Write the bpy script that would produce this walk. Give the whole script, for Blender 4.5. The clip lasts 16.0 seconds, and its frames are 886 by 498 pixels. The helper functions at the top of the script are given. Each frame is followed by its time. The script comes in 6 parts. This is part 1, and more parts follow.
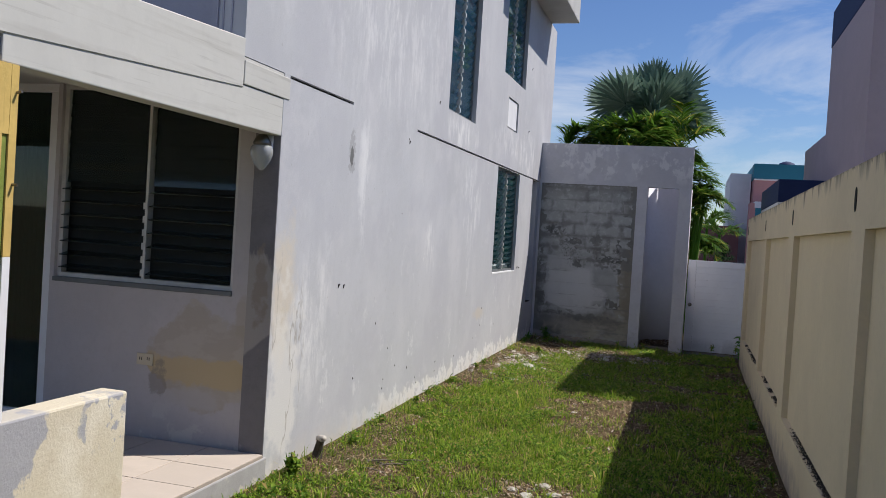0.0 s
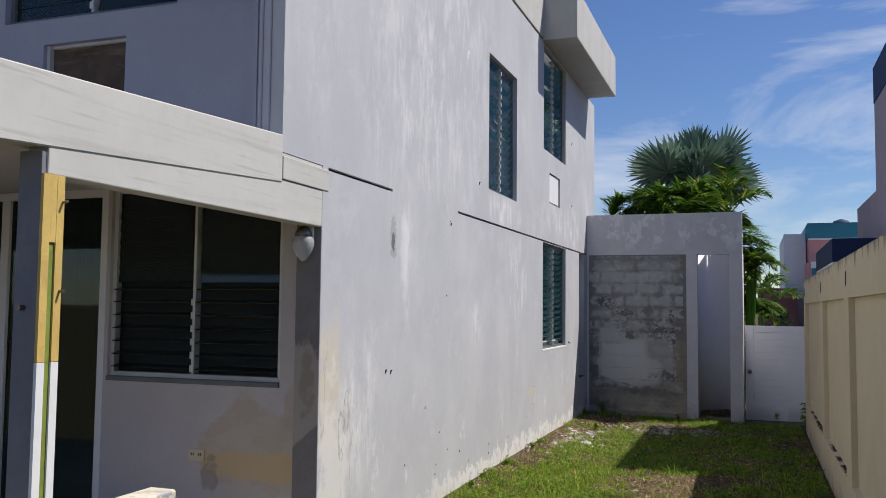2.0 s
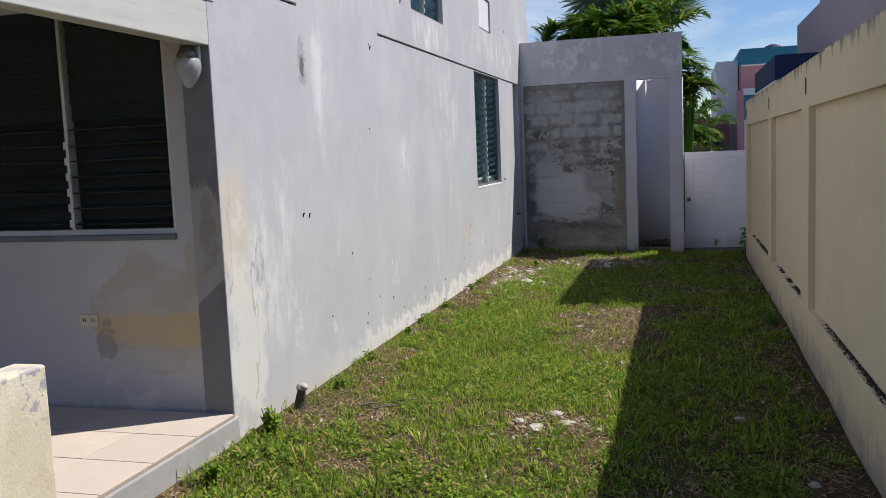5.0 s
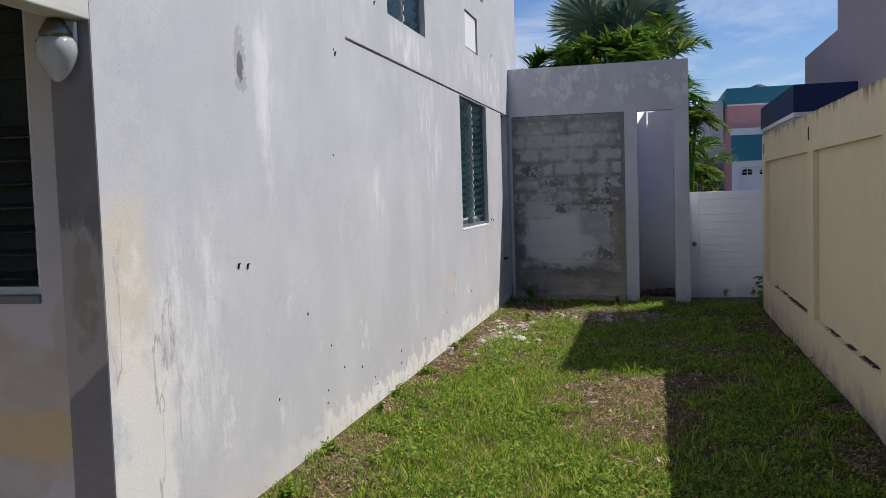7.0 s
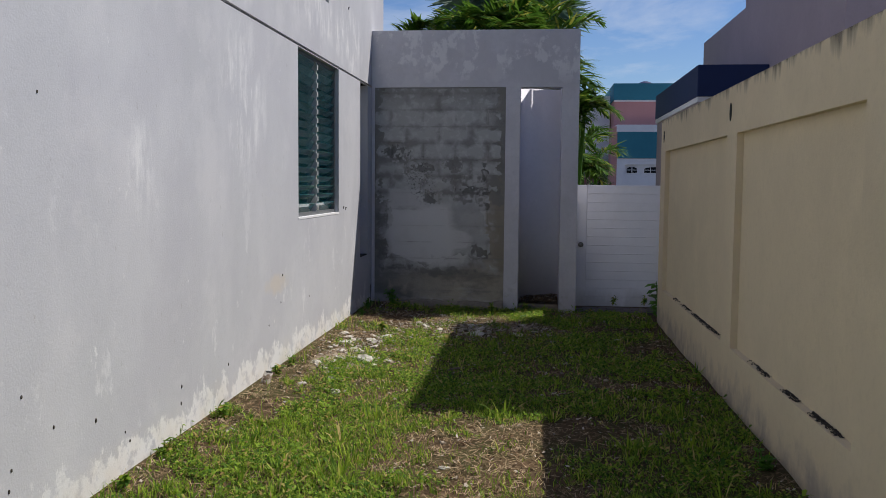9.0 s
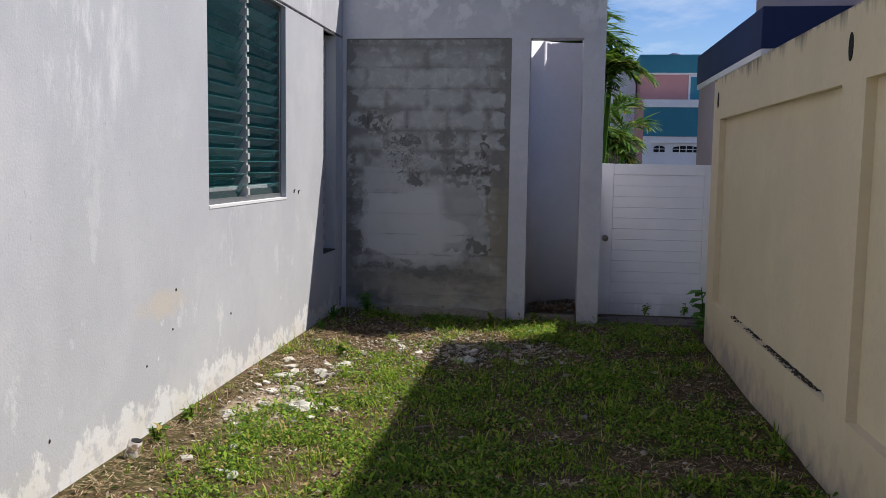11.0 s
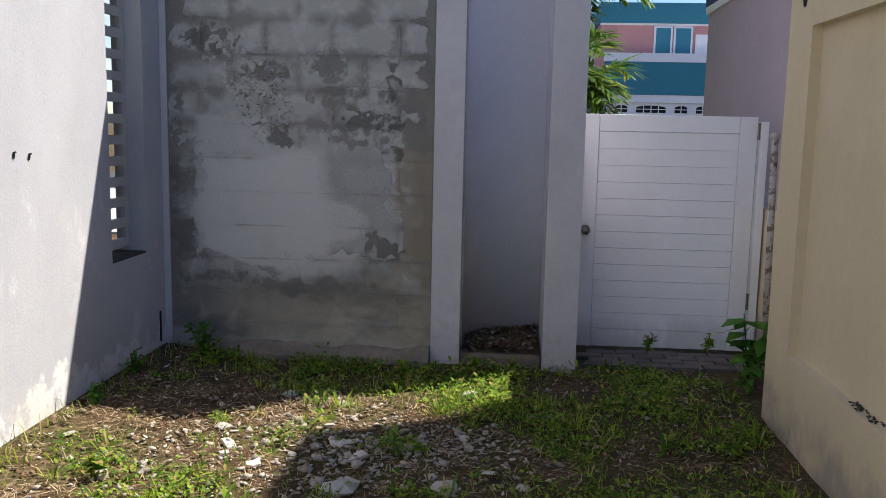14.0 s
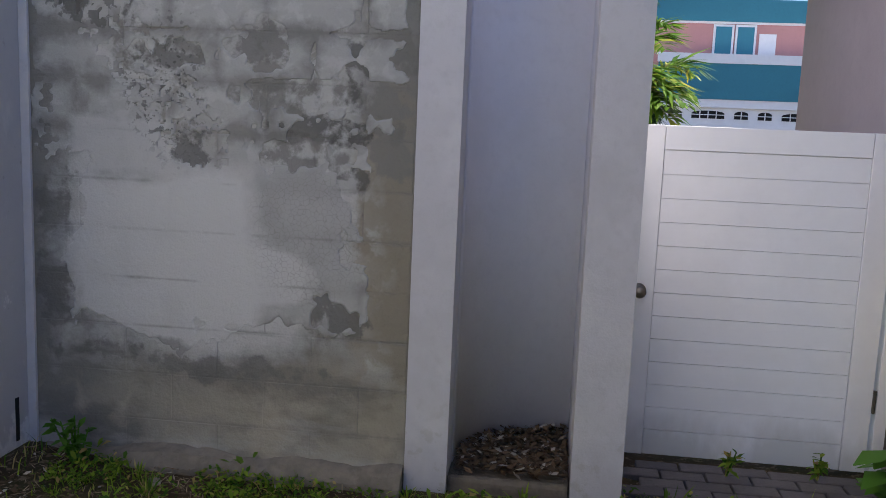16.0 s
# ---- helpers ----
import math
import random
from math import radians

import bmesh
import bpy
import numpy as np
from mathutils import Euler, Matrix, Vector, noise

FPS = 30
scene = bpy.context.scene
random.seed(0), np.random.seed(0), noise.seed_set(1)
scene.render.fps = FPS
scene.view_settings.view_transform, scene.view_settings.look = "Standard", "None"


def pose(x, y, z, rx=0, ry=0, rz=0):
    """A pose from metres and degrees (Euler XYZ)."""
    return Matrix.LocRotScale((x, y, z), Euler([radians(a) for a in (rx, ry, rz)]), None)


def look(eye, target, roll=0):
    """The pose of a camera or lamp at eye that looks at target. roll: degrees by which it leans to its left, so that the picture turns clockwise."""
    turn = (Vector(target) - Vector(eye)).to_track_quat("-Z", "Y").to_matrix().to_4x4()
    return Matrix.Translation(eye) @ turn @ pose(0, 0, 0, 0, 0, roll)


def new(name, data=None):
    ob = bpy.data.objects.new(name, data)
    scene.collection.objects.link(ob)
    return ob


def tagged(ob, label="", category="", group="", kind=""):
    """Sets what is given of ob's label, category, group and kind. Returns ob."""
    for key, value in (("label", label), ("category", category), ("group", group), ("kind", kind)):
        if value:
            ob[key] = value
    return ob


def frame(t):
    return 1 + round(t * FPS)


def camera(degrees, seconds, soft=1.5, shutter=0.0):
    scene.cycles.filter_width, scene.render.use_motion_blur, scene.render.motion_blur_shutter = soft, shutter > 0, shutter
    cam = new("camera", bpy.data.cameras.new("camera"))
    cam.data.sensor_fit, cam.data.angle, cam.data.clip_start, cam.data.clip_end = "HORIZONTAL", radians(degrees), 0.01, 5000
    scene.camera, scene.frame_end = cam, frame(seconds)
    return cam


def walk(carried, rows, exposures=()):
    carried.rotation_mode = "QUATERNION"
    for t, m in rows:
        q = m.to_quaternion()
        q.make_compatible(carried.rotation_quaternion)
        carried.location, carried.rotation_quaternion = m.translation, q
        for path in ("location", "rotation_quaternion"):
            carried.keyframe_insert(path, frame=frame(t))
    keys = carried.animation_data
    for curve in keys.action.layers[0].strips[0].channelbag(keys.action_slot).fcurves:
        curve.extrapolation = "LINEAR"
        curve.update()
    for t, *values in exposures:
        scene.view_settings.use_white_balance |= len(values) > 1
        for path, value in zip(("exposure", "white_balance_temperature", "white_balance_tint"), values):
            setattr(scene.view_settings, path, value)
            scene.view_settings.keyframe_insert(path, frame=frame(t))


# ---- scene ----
cam = camera(54.2, 16.0, soft=0.6)
PATH = [
    (0, (-0.047, 0.183, 1.774), (-0.602, 2.104, 1.732), 3.6),
    (0.5, (0.043, 0.229, 1.78), (-0.656, 2.094, 1.969), 1.6),
    (1, (0.077, 0.176, 1.79), (-0.666, 2.006, 2.104), 1.6),
    (1.5, (0.076, 0.177, 1.791), (-0.694, 2.0, 2.083), 1.5),
    (2, (0.02, 0.195, 1.8), (-0.653, 2.073, 1.934), 0.6),
    (2.5, (-0.01, 0.211, 1.745), (-0.569, 2.126, 1.613), -0.6),
    (3, (-0.051, 0.278, 1.715), (-0.606, 2.184, 1.47), -1.1),
    (5.3, (-0.221, 1.179, 1.659), (-0.753, 3.096, 1.454), -2.4),
    (5.5, (-0.297, 1.348, 1.653), (-0.823, 3.271, 1.485), -2.0),
    (6, (-0.439, 1.693, 1.679), (-0.838, 3.648, 1.552), -1.3),
    (6.5, (-0.504, 2.031, 1.668), (-0.964, 3.974, 1.542), -1.7),
    (7, (-0.625, 2.437, 1.629), (-1.101, 4.375, 1.502), -1.8),
    (7.5, (-0.714, 2.925, 1.625), (-1.174, 4.866, 1.492), -1.6),
    (8, (-0.646, 3.422, 1.606), (-1.044, 5.377, 1.464), -1.4),
    (8.5, (-0.643, 3.922, 1.566), (-0.964, 5.89, 1.416), 0.2),
    (9, (-0.62, 4.465, 1.543), (-0.836, 6.447, 1.392), 0.5),
    (9.2, (-0.616, 4.71, 1.539), (-0.839, 6.692, 1.388), 0.4),
    (11.3, (-0.548, 7.052, 1.513), (-0.812, 9.024, 1.305), 0.9),
    (11.5, (-0.563, 7.278, 1.5), (-0.829, 9.249, 1.288), 0.9),
    (12, (-0.572, 7.813, 1.463), (-0.841, 9.784, 1.26), 0.6),
    (12.5, (-0.618, 8.423, 1.458), (-0.659, 10.417, 1.297), 0.5),
    (13, (-0.616, 8.937, 1.513), (-0.704, 10.926, 1.326), 0.9),
    (13.5, (-0.664, 9.474, 1.469), (-0.78, 11.457, 1.234), 0.9),
    (14, (-0.594, 10.025, 1.428), (-0.735, 12.0, 1.15), 1.2),
    (14.5, (-0.544, 10.536, 1.45), (-0.716, 12.507, 1.161), 2.1),
    (15, (-0.549, 10.989, 1.508), (-0.743, 12.956, 1.205), 2.4),
    (15.5, (-0.52, 11.402, 1.499), (-0.756, 13.371, 1.236), 2.4),
    (16, (-0.491, 11.809, 1.494), (-0.731, 13.774, 1.212), 2.4),
]
walk(cam, [(t, look(eye, target, roll)) for t, eye, target, roll in PATH],
     exposures=[(t, e, k, 11) for t, e, k in ((0.0, 0.15, 6500), (3.0, 0.15, 6600), (5.5, 0.3, 6500), (9.0, 0.05, 6500), (11.5, 0.45, 6550), (12.5, 0.60, 6650), (13.5, 0.85, 6700), (14.5, 0.97, 6800), (15.0, 1.05, 6950), (16.0, 1.45, 7000))])

# ---- world and sun ----
SUN = Vector((0.59, 0.375, 1.0)).normalized()
world = bpy.data.worlds.new("world")
scene.world = world
world.use_nodes = True
wn = world.node_tree
wn.nodes.clear()
w_out = wn.nodes.new("ShaderNodeOutputWorld")
w_bg = wn.nodes.new("ShaderNodeBackground")
w_sky = wn.nodes.new("ShaderNodeTexSky")
w_sky.sky_type = "NISHITA"
w_sky.sun_disc = False
w_sky.sun_elevation = math.asin(SUN.z)
w_sky.sun_rotation = math.atan2(SUN.x, SUN.y)
w_sky.air_density, w_sky.dust_density, w_sky.ozone_density = 1.0, 0.15, 6.0
w_bg.inputs["Strength"].default_value = 0.090
w_co = wn.nodes.new("ShaderNodeTexCoord")
w_map = wn.nodes.new("ShaderNodeMapping")
w_map.inputs["Scale"].default_value = (1.6, 1.6, 7.0)
w_map.inputs["Location"].default_value = (0.35, 0.1, 0.2)
w_noise = wn.nodes.new("ShaderNodeTexNoise")
w_noise.inputs["Scale"].default_value = 1.5
w_noise.inputs["Detail"].default_value = 9
w_noise.inputs["Roughness"].default_value = 0.6
w_noise.inputs["Distortion"].default_value = 0.5
w_ramp = wn.nodes.new("ShaderNodeMapRange")
w_ramp.inputs["From Min"].default_value = 0.53
w_ramp.inputs["From Max"].default_value = 0.78
w_ramp.inputs["To Max"].default_value = 0.75
w_mix = wn.nodes.new("ShaderNodeMix")
w_mix.data_type = "RGBA"
w_mix.inputs[7].default_value = (7.5, 7.9, 8.6, 1)
wn.links.new(w_co.outputs["Generated"], w_map.inputs["Vector"])
wn.links.new(w_map.outputs["Vector"], w_noise.inputs["Vector"])
w_sep = wn.nodes.new("ShaderNodeSeparateXYZ")
w_low = wn.nodes.new("ShaderNodeMapRange")
w_low.inputs["From Min"].default_value, w_low.inputs["From Max"].default_value = 0.26, 0.10
w_low.inputs["To Max"].default_value = 0.095
w_add = wn.nodes.new("ShaderNodeMath")
wn.links.new(w_co.outputs["Generated"], w_sep.inputs[0])
wn.links.new(w_sep.outputs[2], w_low.inputs["Value"])
wn.links.new(w_noise.outputs["Fac"], w_add.inputs[0])
wn.links.new(w_low.outputs["Result"], w_add.inputs[1])
wn.links.new(w_add.outputs[0], w_ramp.inputs["Value"])
wn.links.new(w_ramp.outputs["Result"], w_mix.inputs[0])
w_sat = wn.nodes.new("ShaderNodeHueSaturation")
w_sat.inputs["Saturation"].default_value = 1.1
w_sat.inputs["Hue"].default_value = 0.51
wn.links.new(w_sky.outputs["Color"], w_sat.inputs["Color"])
wn.links.new(w_sat.outputs["Color"], w_mix.inputs[6])
wn.links.new(w_mix.outputs[2], w_bg.inputs["Color"])
wn.links.new(w_bg.outputs["Background"], w_out.inputs["Surface"])

sun_data = bpy.data.lights.new("sun", "SUN")
sun_data.energy, sun_data.angle, sun_data.color = 4.8, radians(0.53), (1.0, 0.955, 0.89)
sun = new("sun", sun_data)
sun.matrix_world = look(SUN * 40, (0, 0, 0))


# ---- materials ----
class Mat:
    """A node material whose colour is built up in layers, in metres of the object's own space."""

    def __init__(self, name, base, rough=0.85, var=0.10, scale=2.0, fine=45.0, bump=0.25, metal=0.0, spec=0.4, random_tint=0.0, island=False, world=False):
        self.m = bpy.data.materials.new(name)
        self.m.use_nodes = True
        self.nt = self.m.node_tree
        self.bsdf = self.nt.nodes["Principled BSDF"]
        self.bsdf.inputs["Roughness"].default_value = rough
        self.bsdf.inputs["Metallic"].default_value = metal
        self.bsdf.inputs["Specular IOR Level"].default_value = spec
        coords = self.nt.nodes.new("ShaderNodeTexCoord")
        self.co = self.nt.nodes.new("ShaderNodeNewGeometry").outputs["Position"] if world else coords.outputs["Object"]
        self.local = self.nt.nodes.new("ShaderNodeSeparateXYZ")
        self.nt.links.new(coords.outputs["Object"], self.local.inputs[0])
        self.sep = self.nt.nodes.new("ShaderNodeSeparateXYZ")
        self.nt.links.new(self.co, self.sep.inputs[0])
        rgb = self.nt.nodes.new("ShaderNodeRGB")
        rgb.outputs[0].default_value = (*base, 1)
        self.col = rgb.outputs[0]
        dark = tuple(c * (1 - 2.2 * var) for c in base)
        light = tuple(min(1, c * (1 + 1.3 * var)) for c in base)
        if var:
            self.layer(dark, self.noise(scale, 5), 0.9, ramp=(0.45, 0.75))
            self.layer(light, self.noise(scale * 2.3, 6, off=3.1), 0.8, ramp=(0.5, 0.75))
            self.layer(dark, self.noise(fine * 0.35, 4, off=7.7), 0.6, ramp=(0.5, 0.8))
        if random_tint:
            src = self.nt.nodes.new("ShaderNodeNewGeometry").outputs["Random Per Island"] if island else self.nt.nodes.new("ShaderNodeObjectInfo").outputs["Random"]
            self.layer(tuple(c * (1 - random_tint) for c in base), src, 1.0, ramp=(0.0, 1.0))
        self.nt.links.new(self.col, self.bsdf.inputs["Base Color"])
        if bump:
            b = self.nt.nodes.new("ShaderNodeBump")
            b.inputs["Strength"].default_value = bump
            b.inputs["Distance"].default_value = 0.01
            self.nt.links.new(self.noise(fine, 8), b.inputs["Height"])
            self.nt.links.new(b.outputs[0], self.bsdf.inputs["Normal"])

    def noise(self, scale, detail=5, stretch=(1, 1, 1), off=0.0, rough=0.6, warp=0.0):
        mp = self.nt.nodes.new("ShaderNodeMapping")
        mp.inputs["Scale"].default_value = stretch
        mp.inputs["Location"].default_value = (off, off * 1.7, off * 0.6)
        n = self.nt.nodes.new("ShaderNodeTexNoise")
        n.inputs["Scale"].default_value = scale
        n.inputs["Detail"].default_value = detail
        n.inputs["Roughness"].default_value = rough
        n.inputs["Distortion"].default_value = warp
        self.nt.links.new(self.co, mp.inputs[0])
        self.nt.links.new(mp.outputs[0], n.inputs["Vector"])
        return n.outputs["Fac"]

    def cells(self, scale, edge=(0.0, 0.05)):
        v = self.nt.nodes.new("ShaderNodeTexVoronoi")
        v.feature = "DISTANCE_TO_EDGE"
        v.inputs["Scale"].default_value = scale
        self.nt.links.new(self.co, v.inputs["Vector"])
        return self.ramp(v.outputs["Distance"], edge[1], edge[0])

    def ramp(self, sock, lo, hi):
        r = self.nt.nodes.new("ShaderNodeMapRange")
        r.inputs["From Min"].default_value, r.inputs["From Max"].default_value = lo, hi
        self.nt.links.new(sock, r.inputs["Value"])
        return r.outputs["Result"]

    def math(self, op, a, b):
        n = self.nt.nodes.new("ShaderNodeMath")
        n.operation = op
        for i, v in enumerate((a, b)):
            if isinstance(v, (int, float)):
                n.inputs[i].default_value = v
            else:
                self.nt.links.new(v, n.inputs[i])
        return n.outputs[0]

    def axis(self, k, lo, hi):
        """0 at lo and 1 at hi along an axis (either may be the larger)."""
        return self.ramp(self.sep.outputs[k], lo, hi)

    def blob(self, centre, size, edge=0.5, rag=0.45, scale=6.0):
        """A ragged-edged patch of a given place and half size; None in an axis leaves it free."""
        total = None
        for k in range(3):
            if centre[k] is None:
                continue
            d = self.math("DIVIDE", self.math("SUBTRACT", self.sep.outputs[k], centre[k]), size[k])
            d = self.math("MULTIPLY", d, d)
            total = d if total is None else self.math("ADD", total, d)
        wob = self.math("MULTIPLY", self.math("SUBTRACT", self.noise(scale, 6, off=centre[2] if centre[2] else 1.3), 0.5), rag * 6)
        return self.ramp(self.math("ADD", total, wob), 1.0 + edge, 1.0 - edge)

    def box_distance(self, centre, half, scale, rag):
        """1 on the edge of a ragged upright rectangle in x and z, less inside it."""
        ds = []
        for k, c, h in ((0, centre[0], half[0]), (2, centre[1], half[1])):
            ds.append(self.math("ABSOLUTE", self.math("DIVIDE", self.math("SUBTRACT", self.sep.outputs[k], c), h), 0))
        return self.math("ADD", self.math("MAXIMUM", *ds), self.math("MULTIPLY", self.math("SUBTRACT", self.noise(scale, 6, off=0.7), 0.5), rag))

    def layer(self, colour, mask, amount=1.0, ramp=None):
        if ramp:
            mask = self.ramp(mask, *ramp)
        if amount != 1.0:
            mask = self.math("MULTIPLY", mask, amount)
        mx = self.nt.nodes.new("ShaderNodeMix")
        mx.data_type = "RGBA"
        self.nt.links.new(mask, mx.inputs[0])
        self.nt.links.new(self.col, mx.inputs[6])
        mx.inputs[7].default_value = (*colour, 1)
        self.col = mx.outputs[2]
        self.nt.links.new(self.col, self.bsdf.inputs["Base Color"])
        return self


# the long house wall: lilac grey paint, white run-down streaks, peeled edges
MW = Mat("house_paint", (0.478, 0.484, 0.508), 0.9, 0.05, 0.8, 70, 0.14)
fine_streak = MW.ramp(MW.noise(6.5, 8, (1, 1, 0.30), 2.0, 0.75), 0.47, 0.60)
broad = MW.ramp(MW.noise(1.5, 4, (1, 1, 0.35), 4.0), 0.46, 0.62)
MW.layer((0.56, 0.56, 0.58), broad, 0.35)
MW.layer((0.405, 0.40, 0.44), MW.noise(2.6, 5, (1, 1, 0.10), 9.0), 0.15, (0.54, 0.70))
MW.layer((0.43, 0.43, 0.465), MW.noise(0.9, 5, off=14.0), 0.6, (0.48, 0.62))
MW.layer((0.56, 0.555, 0.57), MW.noise(1.4, 7, off=21.0, rough=0.7), 0.5, (0.52, 0.64))
for cy, cz, hy, hz, k in ((6.90, 2.15, 0.12, 0.45, 0.6), (10.45, 2.10, 0.45, 0.5, 0.6), (9.9, 2.92, 0.7, 0.16, 0.7), (8.84, 1.60, 0.14, 0.24, 0.6), (13.9, 3.1, 0.6, 0.3, 0.7), (5.98, 1.05, 0.30, 0.50, 0.6), (8.0, 4.2, 1.2, 1.3, 0.4), (6.8, 3.6, 0.8, 0.8, 0.35), (12.6, 3.1, 1.0, 0.2, 0.6), (5.3, 4.4, 0.3, 1.2, 0.3)):
    MW.layer((0.74, 0.735, 0.73), MW.math("MULTIPLY", fine_streak, MW.blob((None, cy, cz), (1, hy, hz), 0.7, 0.4, 2.5)), k)
MW.layer((0.66, 0.66, 0.67), MW.blob((None, 6.84, 2.25), (1, 0.08, 0.34), 0.6, 0.7, 8.0), 0.6)
foot = MW.math("ADD", MW.axis(2, 0.32, 0.0), MW.math("MULTIPLY", MW.math("SUBTRACT", MW.noise(3.4, 8, (1, 1, 0.7), 3.0, 0.72), 0.5), 2.4))
MW.layer((0.77, 0.765, 0.75), MW.math("MULTIPLY", MW.ramp(foot, 0.34, 0.44), MW.math("MULTIPLY", MW.axis(1, 6.6, 8.4), MW.ramp(MW.noise(11, 7, off=13.0, rough=0.7), 0.38, 0.50))), 0.7)
MW.layer((0.66, 0.66, 0.665), MW.math("MULTIPLY", MW.ramp(MW.noise(3.2, 8, (1, 1, 0.55), 25.0, 0.75), 0.58, 0.63), MW.axis(2, 2.2, 0.6)), 0.55)
MW.layer((0.33, 0.32, 0.32), MW.noise(34, 3, (1, 1, 0.5), 5.0), 0.5, (0.69, 0.73))
MW.layer((0.66, 0.55, 0.38), MW.blob((None, 5.54, 1.30), (1, 0.17, 0.42), 0.9, 1.0, 5.0), 0.5)
MW.layer((0.70, 0.68, 0.645), MW.blob((None, 5.58, 0.6), (1, 0.22, 0.65), 0.6, 1.2, 6.0), 0.65)
crack = MW.math("ABSOLUTE", MW.math("SUBTRACT", MW.noise(1.6, 5, (1, 1.6, 0.35), 3.3, 0.55), 0.5), 0)
MW.layer((0.28, 0.25, 0.21), MW.math("MULTIPLY", MW.ramp(crack, 0.008, 0.002), MW.blob((None, 5.62, 0.8), (1, 0.26, 0.8), 0.5, 0.3, 4.0)), 0.6)
MW.layer((0.60, 0.50, 0.36), MW.blob((None, 11.2, 0.72), (1, 0.26, 0.07), 0.8, 0.7, 6.0), 0.4)
MW.layer((0.60, 0.53, 0.42), MW.math("MULTIPLY", MW.axis(2, 0.26, 0.02), MW.ramp(MW.noise(4, 5, off=6.0), 0.4, 0.6)), 0.5)
MW.layer((0.34, 0.34, 0.35), MW.blob((None, 6.60, 2.35), (1, 0.075, 0.15), 0.2, 0.9, 13.0), 0.85)
MW.layer((0.12, 0.12, 0.12), MW.blob((None, 6.60, 2.32), (1, 0.03, 0.08), 0.2, 0.9, 22.0), 0.9)
WALL = MW.m
# rear-face copy of the house paint, darkened and blued for its shade
MS = Mat("house_paint_shade_tone", (0.335, 0.34, 0.40), 0.9, 0.05, 1.2, 70, 0.2)
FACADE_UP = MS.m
ML = Mat("porch_wall_paint", (0.52, 0.49, 0.49), 0.9, 0.06, 1.2, 70, 0.2)
stain = ML.blob((-3.16, None, 0.76), (0.46, 1, 0.33), 0.10, 0.55, 3.2)
ML.layer((0.45, 0.39, 0.315), stain, 0.8)
ML.layer((0.52, 0.475, 0.42), ML.math("MULTIPLY", stain, ML.ramp(ML.noise(5, 6, (0.7, 1, 1.3), 2.0), 0.48, 0.56)), 0.7)
ML.layer((0.55, 0.43, 0.25), ML.math("MULTIPLY", stain, ML.blob((-3.2, None, 0.70), (0.60, 1, 0.10), 0.3, 0.7, 5.0)), 0.9)
ML.layer((0.50, 0.47, 0.45), ML.blob((-3.25, None, 0.52), (0.22, 1, 0.07), 0.3, 0.7, 5.0), 0.8)
ML.layer((0.27, 0.235, 0.20), ML.blob((-3.56, None, 0.64), (0.07, 1, 0.12), 0.3, 0.9, 9.0), 0.65)
ML.layer((0.62, 0.60, 0.56), ML.math("MULTIPLY", ML.ramp(ML.noise(4, 6, off=5.0), 0.60, 0.64), ML.axis(2, 0.5, 0.3)), 0.7)
ML.layer((0.44, 0.38, 0.30), ML.blob((-2.93, None, 1.10), (0.06, 1, 0.14), 0.3, 0.5, 7.0), 0.6)
PORCH_WALL = ML.m
# dark base colour with a paler, ragged tan band across the middle
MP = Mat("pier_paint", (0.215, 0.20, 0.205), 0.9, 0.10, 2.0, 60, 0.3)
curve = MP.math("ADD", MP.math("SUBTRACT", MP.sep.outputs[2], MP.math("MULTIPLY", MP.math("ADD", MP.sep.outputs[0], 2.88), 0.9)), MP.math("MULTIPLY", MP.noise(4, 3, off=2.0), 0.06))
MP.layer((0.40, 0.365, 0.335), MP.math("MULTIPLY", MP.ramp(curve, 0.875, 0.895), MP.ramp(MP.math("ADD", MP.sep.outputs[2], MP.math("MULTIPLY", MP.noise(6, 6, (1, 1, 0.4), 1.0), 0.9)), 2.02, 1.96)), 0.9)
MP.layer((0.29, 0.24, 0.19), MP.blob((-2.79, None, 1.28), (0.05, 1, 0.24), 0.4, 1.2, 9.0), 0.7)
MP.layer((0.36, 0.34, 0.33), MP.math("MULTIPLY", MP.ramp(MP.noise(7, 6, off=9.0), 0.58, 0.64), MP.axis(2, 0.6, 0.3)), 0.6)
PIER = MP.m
MPV = Mat("pavilion_paint", (0.585, 0.575, 0.61), 0.9, 0.07, 1.4, 60, 0.3)
MPV.layer((0.62, 0.61, 0.63), MPV.math("MULTIPLY", MPV.noise(5.0, 6, (1, 1, 0.6), 3.0), MPV.noise(1.7, 3, off=1.0)), 0.75, (0.30, 0.36))
MPV.layer((0.34, 0.32, 0.33), MPV.axis(2, 0.25, 0.0), 0.4)
MPV.layer((0.80, 0.79, 0.79), MPV.math("MULTIPLY", MPV.ramp(MPV.noise(4.5, 7, (1, 1, 0.8), 11.0, 0.65), 0.55, 0.60), MPV.axis(2, 2.74, 2.95)), 0.6)
MPV.layer((0.40, 0.38, 0.35), MPV.math("MULTIPLY", MPV.ramp(MPV.noise(12, 6, off=4.0), 0.56, 0.62), MPV.axis(2, 0.5, 0.0)), 0.6)
PAVILION = MPV.m
NICHE = Mat("niche_paint", (0.68, 0.67, 0.73), 0.9, 0.05, 0.8, 60, 0.25).m
MB = Mat("bare_concrete_block", (0.285, 0.28, 0.262), 0.95, 0.15, 2.6, 50, 0.7, world=True)
MB.layer((0.235, 0.225, 0.195), MB.nt.nodes.new("ShaderNodeObjectInfo").outputs["Random"], 0.8, (0.2, 1.0))
